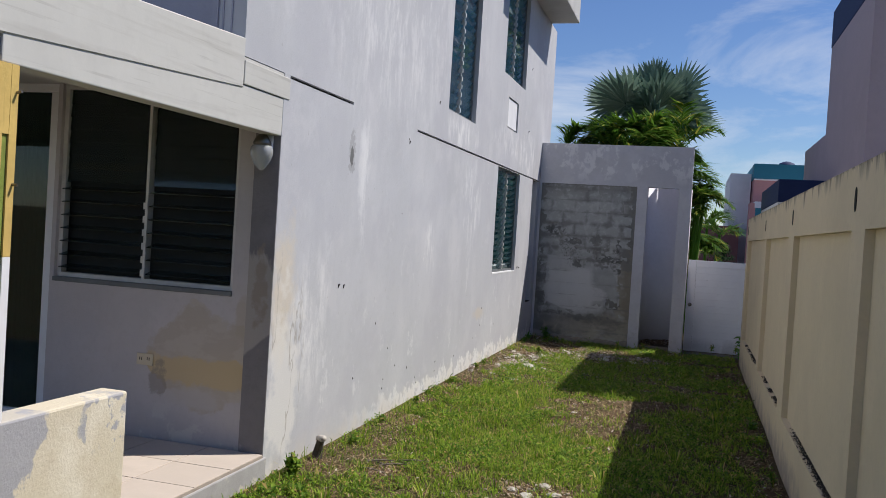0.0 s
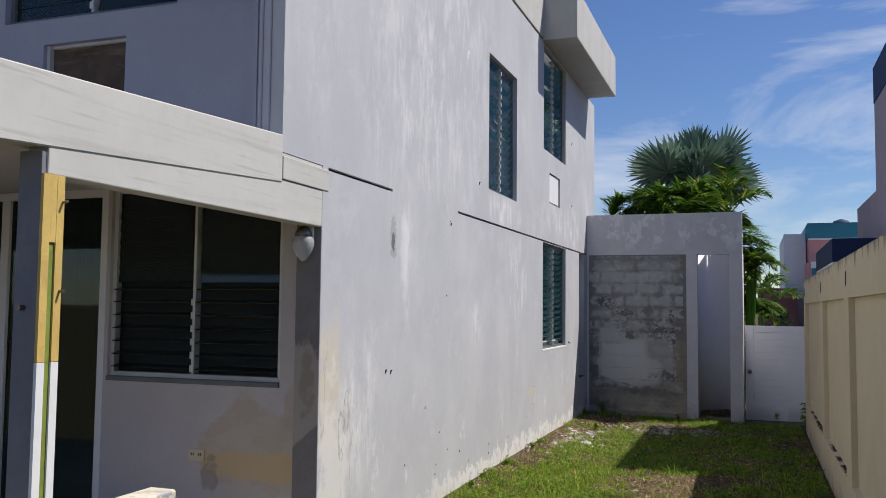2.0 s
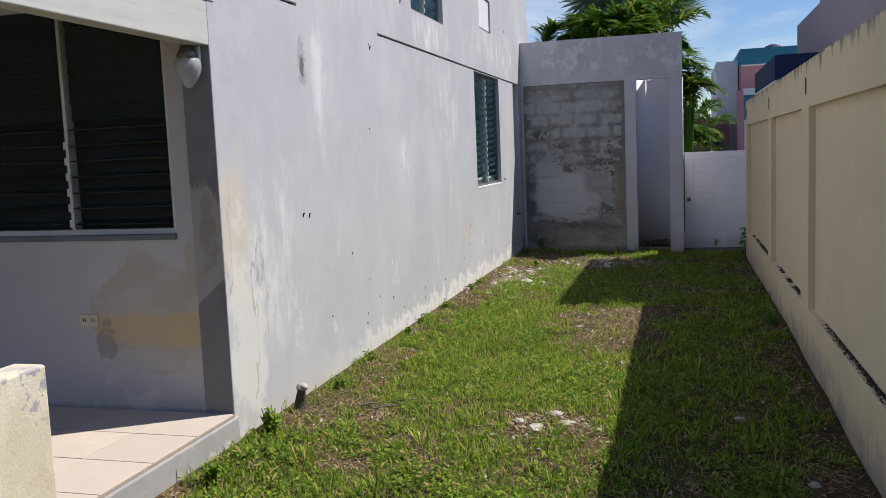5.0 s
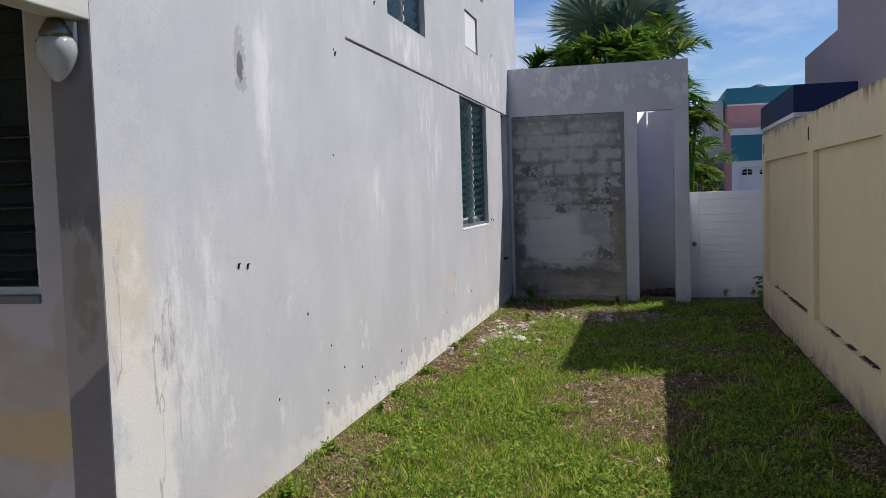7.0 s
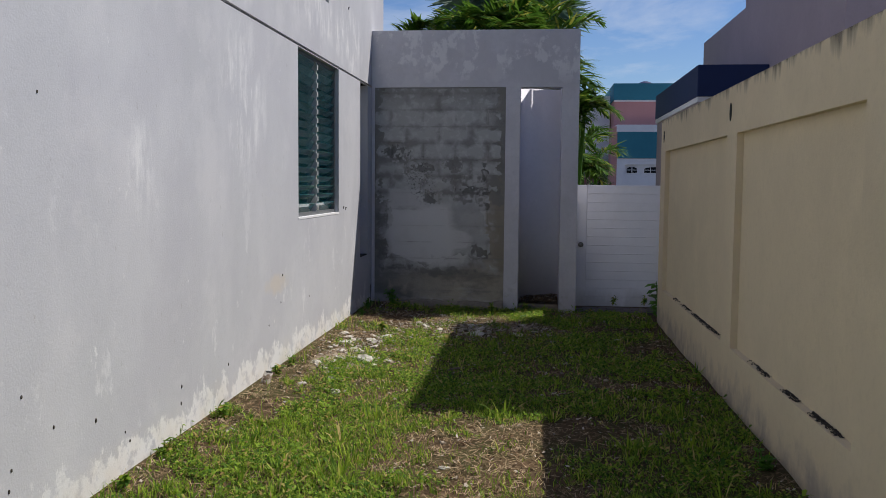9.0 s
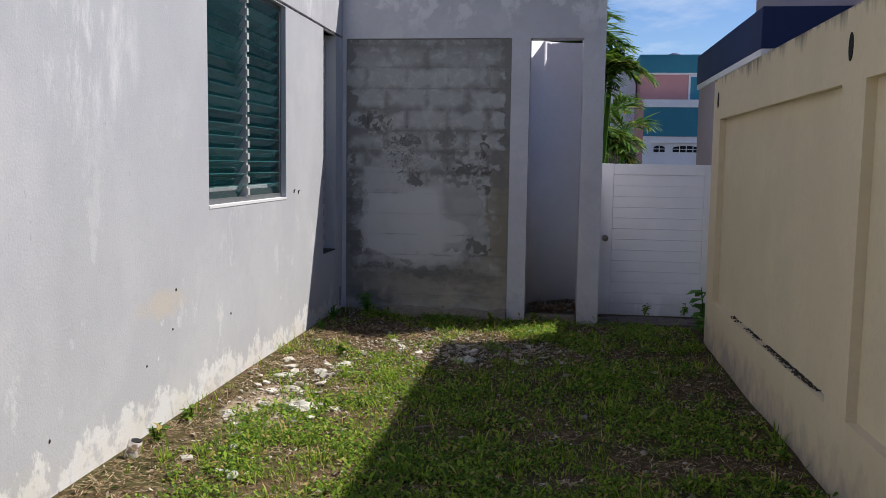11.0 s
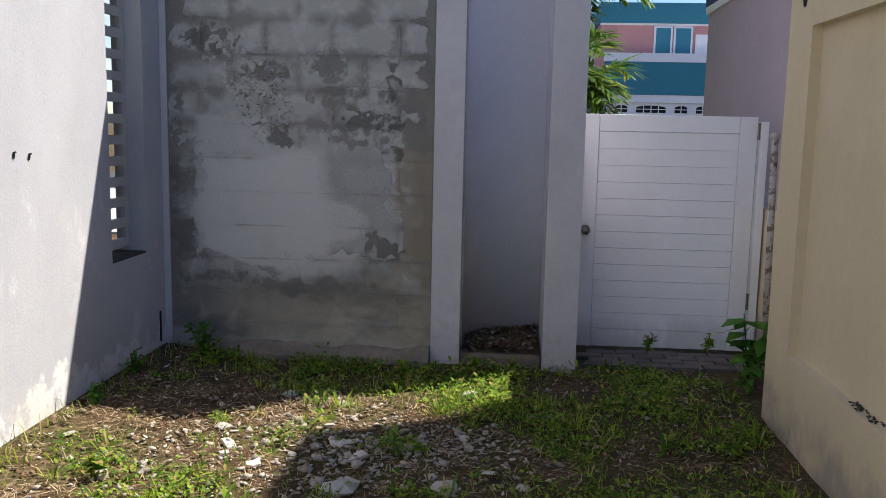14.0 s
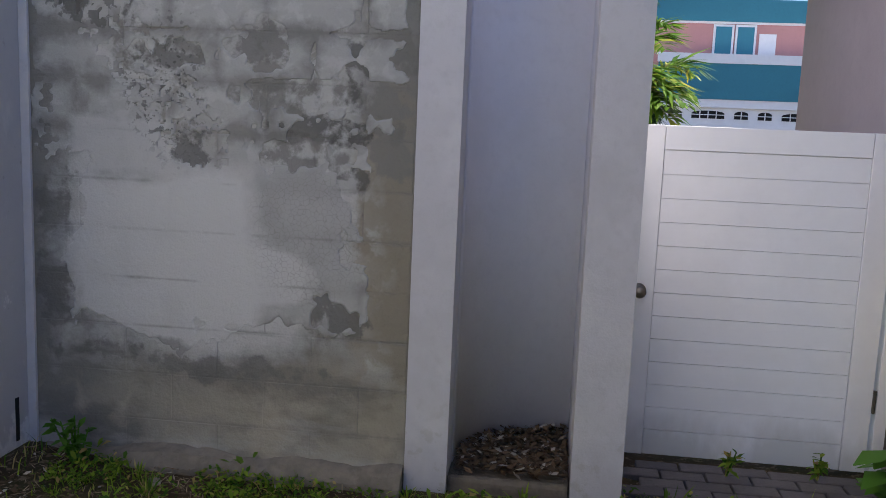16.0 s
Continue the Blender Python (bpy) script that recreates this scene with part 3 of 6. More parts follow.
def sheet(name, material, axis, level, thick, u, v, holes, parent=None, bevel=0.0):
    """An upright wall with rectangular openings through it. axis 'x': its outer face lies at x = level and it reaches level - thick; u is y.
    axis 'y': the outer face lies at y = level and it reaches level + thick; u is x. holes: (u0, u1, v0, v1)."""
    us = sorted({u[0], u[1], *[min(max(a, u[0]), u[1]) for h in holes for a in h[:2]]})
    vs = sorted({v[0], v[1], *[min(max(a, v[0]), v[1]) for h in holes for a in h[2:]]})
    solid = {}
    for i in range(len(us) - 1):
        for j in range(len(vs) - 1):
            cu, cv = (us[i] + us[i + 1]) / 2, (vs[j] + vs[j + 1]) / 2
            solid[i, j] = not any(h[0] < cu < h[1] and h[2] < cv < h[3] for h in holes)
    bm = bmesh.new()
    seen = {}

    def vert(i, j, back):
        if (i, j, back) not in seen:
            a, b = us[i], vs[j]
            seen[i, j, back] = bm.verts.new((level - thick * back, a, b) if axis == "x" else (a, level + thick * back, b))
        return seen[i, j, back]

    for (i, j), s in solid.items():
        if not s:
            continue
        for back in (0, 1):
            bm.faces.new([vert(i, j, back), vert(i + 1, j, back), vert(i + 1, j + 1, back), vert(i, j + 1, back)])
        for (di, dj), (p, q) in {(-1, 0): ((i, j), (i, j + 1)), (1, 0): ((i + 1, j), (i + 1, j + 1)), (0, -1): ((i, j), (i + 1, j)), (0, 1): ((i, j + 1), (i + 1, j + 1))}.items():
            if not solid.get((i + di, j + dj), False):
                bm.faces.new([vert(*p, 0), vert(*q, 0), vert(*q, 1), vert(*p, 1)])
    return part(name, bm, material, parent)


def raw(name, verts, faces_n, material, parent=None, label=""):
    """A mesh of many equal small pieces: verts (n, k, 3), faces_n the faces of one piece as index tuples."""
    n, k, _ = verts.shape
    base = (np.arange(n) * k)[:, None]
    me = bpy.data.meshes.new(name)
    me.vertices.add(n * k)
    me.vertices.foreach_set("co", verts.reshape(-1).astype(np.float32))
    loops, starts, totals, pos = [], [], [], 0
    per = [np.asarray(f) for f in faces_n]
    width = sum(len(f) for f in per)
    allidx = (base + np.concatenate(per)[None, :]).reshape(-1)
    st = []
    for f in per:
        st.append(pos)
        pos += len(f)
    starts = ((np.arange(n) * width)[:, None] + np.asarray(st)[None, :]).reshape(-1)
    me.loops.add(n * width)
    me.loops.foreach_set("vertex_index", allidx.astype(np.int32))
    me.polygons.add(n * len(per))
    me.polygons.foreach_set("loop_start", starts.astype(np.int32))
    me.update(calc_edges=True)
    me.validate()
    me.materials.append(material)
    ob = new(name, me)
    if parent is not None:
        ob.parent = parent
        ob.matrix_parent_inverse = parent.matrix_basis.inverted()
    return tagged(ob, label) if label else ob


LAT = np.random.RandomState(5).rand(64, 64)


def field(x, y, s):
    """Smooth noise from 0 to 1 with blobs about s metres across."""
    u, w = np.asarray(x) / s + 31.7, np.asarray(y) / s + 17.3
    i, j = np.floor(u).astype(int), np.floor(w).astype(int)
    f, g = u - i, w - j
    f, g = f * f * (3 - 2 * f), g * g * (3 - 2 * g)
    a = LAT[i % 64, j % 64] * (1 - f) + LAT[(i + 1) % 64, j % 64] * f
    b = LAT[i % 64, (j + 1) % 64] * (1 - f) + LAT[(i + 1) % 64, (j + 1) % 64] * f
    return a * (1 - g) + b * g


def ground_z(x, y):
    x, y = np.asarray(x, float), np.asarray(y, float)
    edge = np.clip((x + 3.4) / 0.5, 0, 1) * np.clip((1.3 - x) / 0.3, 0, 1) * np.clip((18.5 - y) / 1.6, 0, 1) * np.clip((y + 6) / 2, 0, 1)
    calm = np.clip((x + 2.75) / 0.8, 0.12, 1)
    bank = 0.05 * np.clip((-2.0 - x) / 0.7, 0, 1) - 0.05 * np.clip((9 - y) / 4, 0, 1) * np.clip((x + 0.6) / 1.2, 0, 1)
    dip = -0.09 * np.clip((y - 14.7) / 0.9, 0, 1) * np.clip((x + 0.5) / 0.5, 0, 1)
    return edge * (dip + bank + calm * (0.045 * (field(x, y, 0.9) - 0.5) + 0.02 * (field(x, y, 0.25) - 0.5)))

# ---- ground ----
gx = [-900, -200, -60, -25, -12, -7] + list(np.arange(-4.0, 1.8, 0.11)) + [2.5, 5, 10, 25, 60, 200, 900]
gy = [-900, -200, -60, -25, -12, -7] + list(np.arange(-6.0, 17.2, 0.13)) + [19, 24, 30, 45, 90, 300, 900]
bm = bmesh.new()
GX, GY = np.meshgrid(np.array(gx), np.array(gy), indexing="ij")
GZ = ground_z(GX, GY)
gv = [[bm.verts.new((GX[i, j], GY[i, j], GZ[i, j])) for j in range(len(gy))] for i in range(len(gx))]
for i in range(len(gx) - 1):
    for j in range(len(gy) - 1):
        bm.faces.new((gv[i][j], gv[i + 1][j], gv[i + 1][j + 1], gv[i][j + 1]))
structure(part("ground", bm, SOIL, smooth=True), "brown soil ground of a patchy side lawn", "ground")
structure(boxes("driveway", DRIVE, [(-40, 16, 20.6, 27.5, -0.06, 0.03)]), "pale concrete drive in front of the houses", "driveway")
structure(boxes("road", ASPHALT, [(-60, 60, 27.6, 33.5, -0.06, 0.02)]), "grey asphalt street beyond the gate", "road")

# ---- the house: long side wall ----
W1 = (11.86, 13.40, 1.23, 2.715)
W2 = (9.25, 10.45, 3.10, 4.63)
W3 = (11.90, 13.40, 4.02, 5.50)
AC = (12.27, 12.98, 3.30, 3.74)
GR = (14.50, 14.95, 0.66, 2.72)
X = -2.70
lower = sheet("wall_east_lower", WALL, "x", X, 0.18, (5.37, 15.23), (-0.1, 2.745), [W1, GR, (5.45, 6.57, 2.722, 2.745), (8.22, 15.3, 2.722, 2.745)])
structure(lower, "lilac-grey rendered house wall with white streaks and peeled paint", "wall")
upper = sheet("wall_east_upper", WALL, "x", X, 0.18, (4.83, 16.0), (2.745, 5.535), [W2, W3, AC])
structure(upper, "lilac-grey rendered upper wall with pale vertical streaks", "wall")
structure(boxes("trim_seam", DARK, [(X - 0.17, X - 0.03, 5.46, 15.2, 2.72, 2.748), (X - 0.17, X - 0.02, 4.9, 11.84, 5.53, 5.565)]), "dark open joint between wall storeys", "joint")
structure(boxes("trim_parapet", RENDER, [(X - 0.2, X + 0.012, 4.83, 11.85, 5.562, 6.27)], bevel=0.006), "plain grey roof parapet above a dark joint", "parapet")
canopy = boxes("trim_canopy", RENDER, [(X - 0.25, -2.22, 11.852, 15.40, 5.54, 6.25)], bevel=0.012)
structure(canopy, "boxed concrete canopy jutting out over an upper window", "canopy")
structure(boxes("roof", CONCRETE, [(-9.0, X - 0.2, 4.9, 16.0, 5.54, 5.75)]), "flat concrete house roof", "roof")
structure(boxes("floor_upper", INTERIOR, [(-9.0, X - 0.18, 4.98, 15.98, 2.72, 2.90)]), "concrete upper floor slab", "floor")
structure(boxes("floor_house", INTERIOR, [(-9.0, X - 0.18, 5.56, 14.2, 0.0, 0.24)]), "unlit room floor", "floor")
structure(boxes("wall_inner", INTERIOR, [(-9.0, X - 0.18, 14.05, 14.2, 0.24, 2.72), (-9.1, -8.95, 5.0, 16.0, 0, 5.6), (-6.9, X - 0.18, 9.0, 9.1, 0.24, 2.72), (-8.9, X - 0.18, 11.2, 11.3, 2.9, 5.54)]), "plain inner room walls", "wall")
structure(boxes("wall_street", LILAC, [(-9.0, X - 0.18, 15.85, 16.0, 2.90, 5.54)]), "plain street-side upper wall", "wall")

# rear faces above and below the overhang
# end of the same house wall; its shade is carried by the darker paint
structure(boxes("wall_south_upper_pier", FACADE_UP, [(-2.94, X - 0.002, 4.834, 4.90, 2.76, 6.2), (-2.90, -2.89, 4.822, 4.834, 2.76, 6.2), (-2.86, -2.85, 4.822, 4.834, 2.76, 6.2), (-2.80, -2.79, 4.822, 4.834, 2.76, 6.2)]), "ribbed end of the upper wall, shade put into its colour", "wall")
UW = (-5.05, -3.56, 3.80, 5.25)
VENT = (-4.68, -3.97, 3.15, 3.62)
structure(sheet("wall_south_upper", FACADE_UP, "y", 4.90, 0.16, (-9.0, -2.88), (2.74, 6.2), [UW, VENT]), "upper rear wall with blue-grey shade put into its colour", "wall")
W0 = (-4.47, -3.02, 1.27, 2.66)
DOOR = (-6.35, -4.505, 0.22, 2.66)
structure(sheet("wall_south_lower", PORCH_WALL, "y", 5.41, 0.15, (-9.0, -2.88), (-0.1, 2.74), [W0, DOOR]), "grey porch wall with tan patched plaster stains", "wall")
structure(boxes("wall_south_pier", PIER, [(-2.884, X - 0.003, 5.366, 5.41, -0.1, 2.74)]), "dark narrow end of the side wall with tan patches", "wall")
structure(boxes("soffit_overhang", RENDER, [(-9.0, X - 0.003, 4.84, 5.40, 2.70, 2.742)]), "grey underside of the upper storey", "soffit")


# ---- louvre windows ----
def louvre_window(name, axis, level, hole, bays, slats, glass, label, tilt=35, frame_mat=TEALFRAME, deep=0.07, half_open=0.0):
    """A jalousie window: frame, a mullion with its clips between the bays, and tilted glass slats, set back in an opening."""
    u0, u1, v0, v1 = hole
    root = thing(name, ((level, (u0 + u1) / 2, v0) if axis == "x" else ((u0 + u1) / 2, level, v0)), label, "window", kind="structure")
    sgn = -1 if axis == "x" else 1
    mid = level + sgn * deep

    def slab(bm, a0, a1, d0, d1, b0, b1):
        if axis == "x":
            box(bm, mid + d0, mid + d1, a0, a1, b0, b1)
        else:
            box(bm, a0, a1, mid + d0, mid + d1, b0, b1)

    bm = bmesh.new()
    f = 0.035
    slab(bm, u0, u1, -0.03, 0.03, v0 + 0.001, v0 + f)
    slab(bm, u0, u1, -0.03, 0.03, v1 - f, v1 - 0.001)
    slab(bm, u0 + 0.001, u0 + f, -0.029, 0.029, v0 + f, v1 - f)
    slab(bm, u1 - f, u1 - 0.001, -0.029, 0.029, v0 + f, v1 - f)
    part("frame", bm, frame_mat, root)
    wid = (u1 - u0) / bays
    pitch = (v1 - v0 - 2 * f) / slats
    for k in range(1, bays):
        bm = bmesh.new()
        c = u0 + k * wid
        slab(bm, c - 0.011, c + 0.011, -0.032, 0.032, v0 + f, v1 - f)
        for i in range(int(slats * half_open) if half_open else slats):
            z = v0 + f + (i + 0.5) * pitch
            slab(bm, c - 0.016, c + 0.016, -0.046 if axis == "y" else 0.03, -0.03 if axis == "y" else 0.046, z - 0.030, z + 0.016)
        part("mullion", bm, ALU, root, "white aluminium mullion with slat clips")
    me = None
    for k in range(bays):
        a, b = u0 + k * wid + f * 0.9, u0 + (k + 1) * wid - f * 0.9
        for i in range(slats):
            z = v0 + f + (i + 0.5) * pitch
            if me is None:
                bm = bmesh.new()
                box(bm, -(b - a) / 2, (b - a) / 2, -0.0035, 0.0035, -pitch * 0.57, pitch * 0.57, 0.0)
                ob = part("glass_slat", bm, glass, root)
                me = ob.data
            else:
                ob = new("glass_slat", me)
                ob.parent = root
                ob.matrix_parent_inverse = root.matrix_basis.inverted()
            lean = tilt if (half_open <= 0 or i < slats * half_open) else 6
            lean += random.uniform(-3, 3)
            if axis == "x":
                ob.matrix_basis = pose(mid, (a + b) / 2, z, 0, 0, 90) @ pose(0, 0, 0, lean, 0, 0)
            else:
                ob.matrix_basis = pose((a + b) / 2, mid, z) @ pose(0, 0, 0, -lean, 0, 0)
    if glass is LOUVRE_DARK:
        boxes("insect_screen", SCREEN, [(u0 + 0.002, u1 - 0.002, mid + 0.055, mid + 0.058, v0 + 0.002, v1 - 0.002)], root, "dark insect screen behind the slats")
    return root


louvre_window("window_1", "x", X, W1, 2, 17, LOUVRE, "teal glass louvre window with an aluminium mullion", 29, deep=0.07)
louvre_window("window_2", "x", X, W2, 2, 16, LOUVRE_UP, "tall blue-green glass louvre window upstairs", 24, deep=0.08)
louvre_window("window_3", "x", X, W3, 2, 15, LOUVRE_UP, "blue-green glass louvre window under the canopy", 24, deep=0.08)
louvre_window("window_4", "y", 5.41, W0, 2, 14, LOUVRE_DARK, "dark porch louvre window with lower slats open", 78, ALU, 0.06, 0.45)
louvre_window("window_5", "y", 4.90, UW, 2, 13, LOUVRE_DARK, "dark upstairs louvre window in a shaded wall", 7, deep=0.08)
structure(boxes("sill_window_1", WHITE, [(X - 0.15, X + 0.003, W1[0], W1[1], W1[2] - 0.014, W1[2] + 0.004)]), "thin white window sill", "sill")
structure(boxes("sill_window_4", TEALFRAME, [(W0[0], W0[1], 5.395, 5.50, W0[2] - 0.03, W0[2] + 0.004)], bevel=0.004), "dark grey porch window sill", "sill")

# boarded vent holes
vent = thing("boarded_vent", (-4.3, 4.95, 3.17), "boarded-up vent hole with weathered brown plywood", "vent")
boxes("board", PLY, [(-4.678, -3.972, 4.97, 4.99, 3.152, 3.618)], vent, "weathered brown plywood board")
boxes("frame", RENDER, [(-4.678, -4.65, 4.93, 4.968, 3.152, 3.618), (-4.649, -3.972, 4.94, 4.968, 3.596, 3.618)], vent)
ac = thing("air_conditioner_opening", (X - 0.1, 12.6, 3.30), "square air-conditioner hole closed with a white board", "vent")
boxes("board", WHITE, [(X - 0.035, X - 0.015, 12.29, 12.93, 3.33, 3.725)], ac)
boxes("rim", TEALFRAME, [(X - 0.17, X - 0.04, 12.272, 12.978, 3.302, 3.738)], ac)

# ---- sliding glass door on the porch ----
door = thing("door_1", (-5.5, 5.45, 0.22), "white-framed sliding glass door with dark green panes", "door", kind="structure")
boxes("door_frame", WHITE, [(-6.348, -4.507, 5.42, 5.50, 2.60, 2.659), (-4.575, -4.507, 5.42, 5.50, 0.222, 2.60), (-6.348, -6.26, 5.42, 5.50, 0.222, 2.60), (-4.575, -6.26, 5.42, 5.50, 0.222, 0.27), (-5.56, -5.48, 5.43, 5.49, 0.27, 2.60)], door, bevel=0.004)
for a, b in ((-5.48, -4.575), (-6.26, -5.56)):
    boxes("pane", DOOR_GLASS, [(a, b, 5.457, 5.463, 0.27, 2.60)], door, "dark green glass pane")
boxes("handle", METAL, [(-5.60, -5.57, 5.405, 5.43, 1.15, 1.32)], door, "dark metal handle", bevel=0.004)
curtain = bmesh.new()
for i in range(9):
    rod(curtain, (-4.95 + 0.02 * i, 5.62 + 0.012 * (i % 2), 0.28), (-4.95 + 0.02 * i, 5.62 + 0.012 * (i % 2), 2.5), 0.014, seg=6)
structure(part("curtain", curtain, INTERIOR), "pale grey curtain behind the glass door", "curtain")

# ---- porch: slab, tiles, beam, post, parapet ----
structure(boxes("porch_slab", CONCRETE, [(-9.0, X + 0.012, 2.45, 5.405, -0.1, 0.195)], bevel=0.012), "raised concrete porch slab with a rough edge", "slab")
porch_floor = boxes("floor_porch", GROUT, [(-9.0, X + 0.004, 2.50, 5.36, 0.19, 0.212)])
structure(porch_floor, "beige ceramic tile porch floor", "floor")
beam = thing("porch_beam", (X - 0.06, 4.1, 2.33), "weathered grey timber beam of the porch roof", "beam")
boxes("lower_board", TIMBER, [(X - 0.11, X - 0.002, 2.97, 5.448, 2.33, 2.575)], beam, bevel=0.006)
bm = bmesh.new()
for x in (X - 0.13, X + 0.004):
    for y, za, zb in ((2.69, 2.425, 2.742), (4.835, 2.556, 2.852)):
        bm.verts.new((x, y, za)), bm.verts.new((x, y, zb))
bm.verts.ensure_lookup_table()
for f in ((0, 1, 3, 2), (4, 6, 7, 5), (0, 4, 5, 1), (2, 3, 7, 6), (1, 5, 7, 3), (0, 2, 6, 4)):
    bm.faces.new([bm.verts[i] for i in f])
bmesh.ops.bevel(bm, geom=bm.edges[:], offset=0.006, segments=1, affect="EDGES")
part("upper_board", bm, TIMBER, beam)
boxes("short_board", TIMBER, [(X - 0.11, X + 0.006, 4.84, 5.448, 2.578, 2.722)], beam, bevel=0.005)
fascia = boxes("porch_fascia", TIMBER, [(-9.0, X - 0.135, 2.69, 2.74, 2.43, 2.76)], bevel=0.006)
tagged(fascia, "grey timber fascia board along the porch roof edge", "fascia")
bm = bmesh.new()
for x in (-9.0, X - 0.135):
    for y, z in ((2.745, 2.62), (5.40, 2.66)):
        bm.verts.new((x, y, z)), bm.verts.new((x, y, z + 0.05))
bm.verts.ensure_lookup_table()
for f in ((0, 1, 3, 2), (4, 6, 7, 5), (0, 4, 5, 1), (2, 3, 7, 6), (1, 5, 7, 3), (0, 2, 6, 4)):
    bm.faces.new([bm.verts[i] for i in f])
structure(part("ceiling_porch", bm, RENDER), "pale painted plank porch ceiling", "ceiling")
boxes_lip = boxes("porch_roof_rafter", IVORY, [(-9.0, X - 0.14, 2.78, 2.84, 2.50, 2.615)])
tagged(boxes_lip, "pale yellowish timber rafter under the porch roof", "rafter")
post = thing("porch_post", (X - 0.07, 3.0, 0.88), "square porch post, blue-grey with bare yellow side", "post")
boxes("post_core", GREYPOST, [(X - 0.13, X - 0.012, 2.945, 3.06, 0.882, 2.425)], post, bevel=0.003)
boxes("side_batten", YELLOW, [(X - 0.0115, X + 0.004, 2.945, 2.985, 1.56, 2.33)], post, "bare yellowish batten")
boxes("side_batten", YELLOW, [(X - 0.0115, X + 0.004, 3.02, 3.06, 1.56, 2.33)], post, "bare yellowish batten")
boxes("side_batten", YELLOW, [(X - 0.0115, X + 0.003, 2.986, 3.019, 2.05, 2.33)], post)
boxes("side_batten", WHITE, [(X - 0.0115, X + 0.004, 2.945, 2.985, 0.884, 1.558)], post, "white painted batten")
boxes("side_batten", WHITE, [(X - 0.0115, X + 0.004, 3.02, 3.06, 0.884, 1.558)], post, "white painted batten")
boxes("groove_strip", GREEN_STRIP, [(X - 0.0118, X - 0.004, 2.986, 3.019, 0.884, 2.048)], post, "mossy green strip")
for p, q, rr in (((X - 0.075, 2.945, 1.78), (X - 0.075, 2.915, 1.78), 0.012), ((X + 0.003, 3.05, 2.22), (X + 0.03, 3.05, 2.225), 0.006), ((X + 0.003, 3.05, 1.85), (X + 0.03, 3.05, 1.85), 0.006)):
    part("screw", rod(bmesh.new(), p, q, rr), METAL, post)
parapet = boxes("porch_parapet", PARAPET, [(-2.86, X - 0.004, 2.47, 3.89, 0.19, 0.88)], bevel=0.012)
tagged(parapet, "low porch wall with cream paint peeling to grey", "low wall")

# wall lantern, outlet, pipe stubs
lantern = thing("wall_lantern", (-2.82, 5.30, 2.16), "small jelly-jar wall lantern with ribbed clear glass", "lantern")
part("bracket", lathe(bmesh.new(), [(0.055, 0), (0.06, 0.02), (0.045, 0.05), (0.03, 0.075)], pose(-2.80, 5.30, 2.255)), METAL, lantern, "tarnished white bracket", True)
boxes("wall_plate", WHITE, [(-2.85, -2.75, 5.345, 5.364, 2.24, 2.33)], lantern, bevel=0.006)
bm = lathe(bmesh.new(), [(0.008, 0), (0.022, 0.012), (0.042, 0.04), (0.062, 0.085), (0.068, 0.115), (0.066, 0.145), (0.055, 0.162)], pose(-2.80, 5.30, 2.095), 28)
for i, v in enumerate(bm.verts):
    if (i % 28) % 2:
        v.co.x += (v.co.x + 2.80) * 0.12
        v.co.y += (v.co.y - 5.30) * 0.12
part("glass_bowl", bm, CLEAR, lantern, "ribbed clear glass bowl", True)
outlet = thing("power_outlet", (-3.66, 5.40, 0.71), "ivory double wall outlet with a stained plate", "outlet")
boxes("plate", IVORY, [(-3.73, -3.60, 5.398, 5.408, 0.71, 0.79)], outlet, bevel=0.003)
for dx in (-0.03, 0.03):
    boxes("socket", DARK, [(-3.665 + dx - 0.010, -3.665 + dx - 0.006, 5.395, 5.399, 0.745, 0.765), (-3.665 + dx + 0.006, -3.665 + dx + 0.010, 5.395, 5.399, 0.745, 0.765)], outlet)


def pipe_stub(y, lean, h, r, label, material=RUST):
    ob = thing("pipe_stub", (X + 0.06, y, 0.0), label, "pipe")
    bm = bmesh.new()
    rod(bm, (X + 0.05, y, -0.05), (X + 0.05 + lean, y + 0.01, h), r, r * 0.95, 14)
    part("pipe", bm, material, ob, "", True)
    bm = bmesh.new()
    rod(bm, (X + 0.05 + lean, y + 0.01, h - 0.004), (X + 0.051 + lean, y + 0.01, h + 0.003), r * 0.8, seg=14)
    part("bore", bm, DARK, ob)


stub = thing("pipe_stub", (X + 0.10, 6.05, 0.0), "broken black pipe stub with a pale fitting on top", "pipe")
bm = bmesh.new()
rod(bm, (X + 0.10, 6.05, -0.05), (X + 0.085, 6.06, 0.08), 0.042, 0.034, 9)
rod(bm, (X + 0.085, 6.06, 0.07), (X + 0.12, 6.04, 0.185), 0.036, 0.026, 9)
for v in bm.verts:
    v.co += Vector((0.012, 0.012, 0.006)) * noise.noise(v.co * 23)
part("pipe", bm, GRIME, stub, "black crusted pipe")
bm = bmesh.new()
rod(bm, (X + 0.095, 6.06, 0.185), (X + 0.155, 6.01, 0.205), 0.026, 0.024, 12)
part("fitting", bm, RUST, stub, "pale flaking elbow", True)
pipe_stub(10.66, 0.05, 0.125, 0.036, "short open grey pipe stub at the wall base")

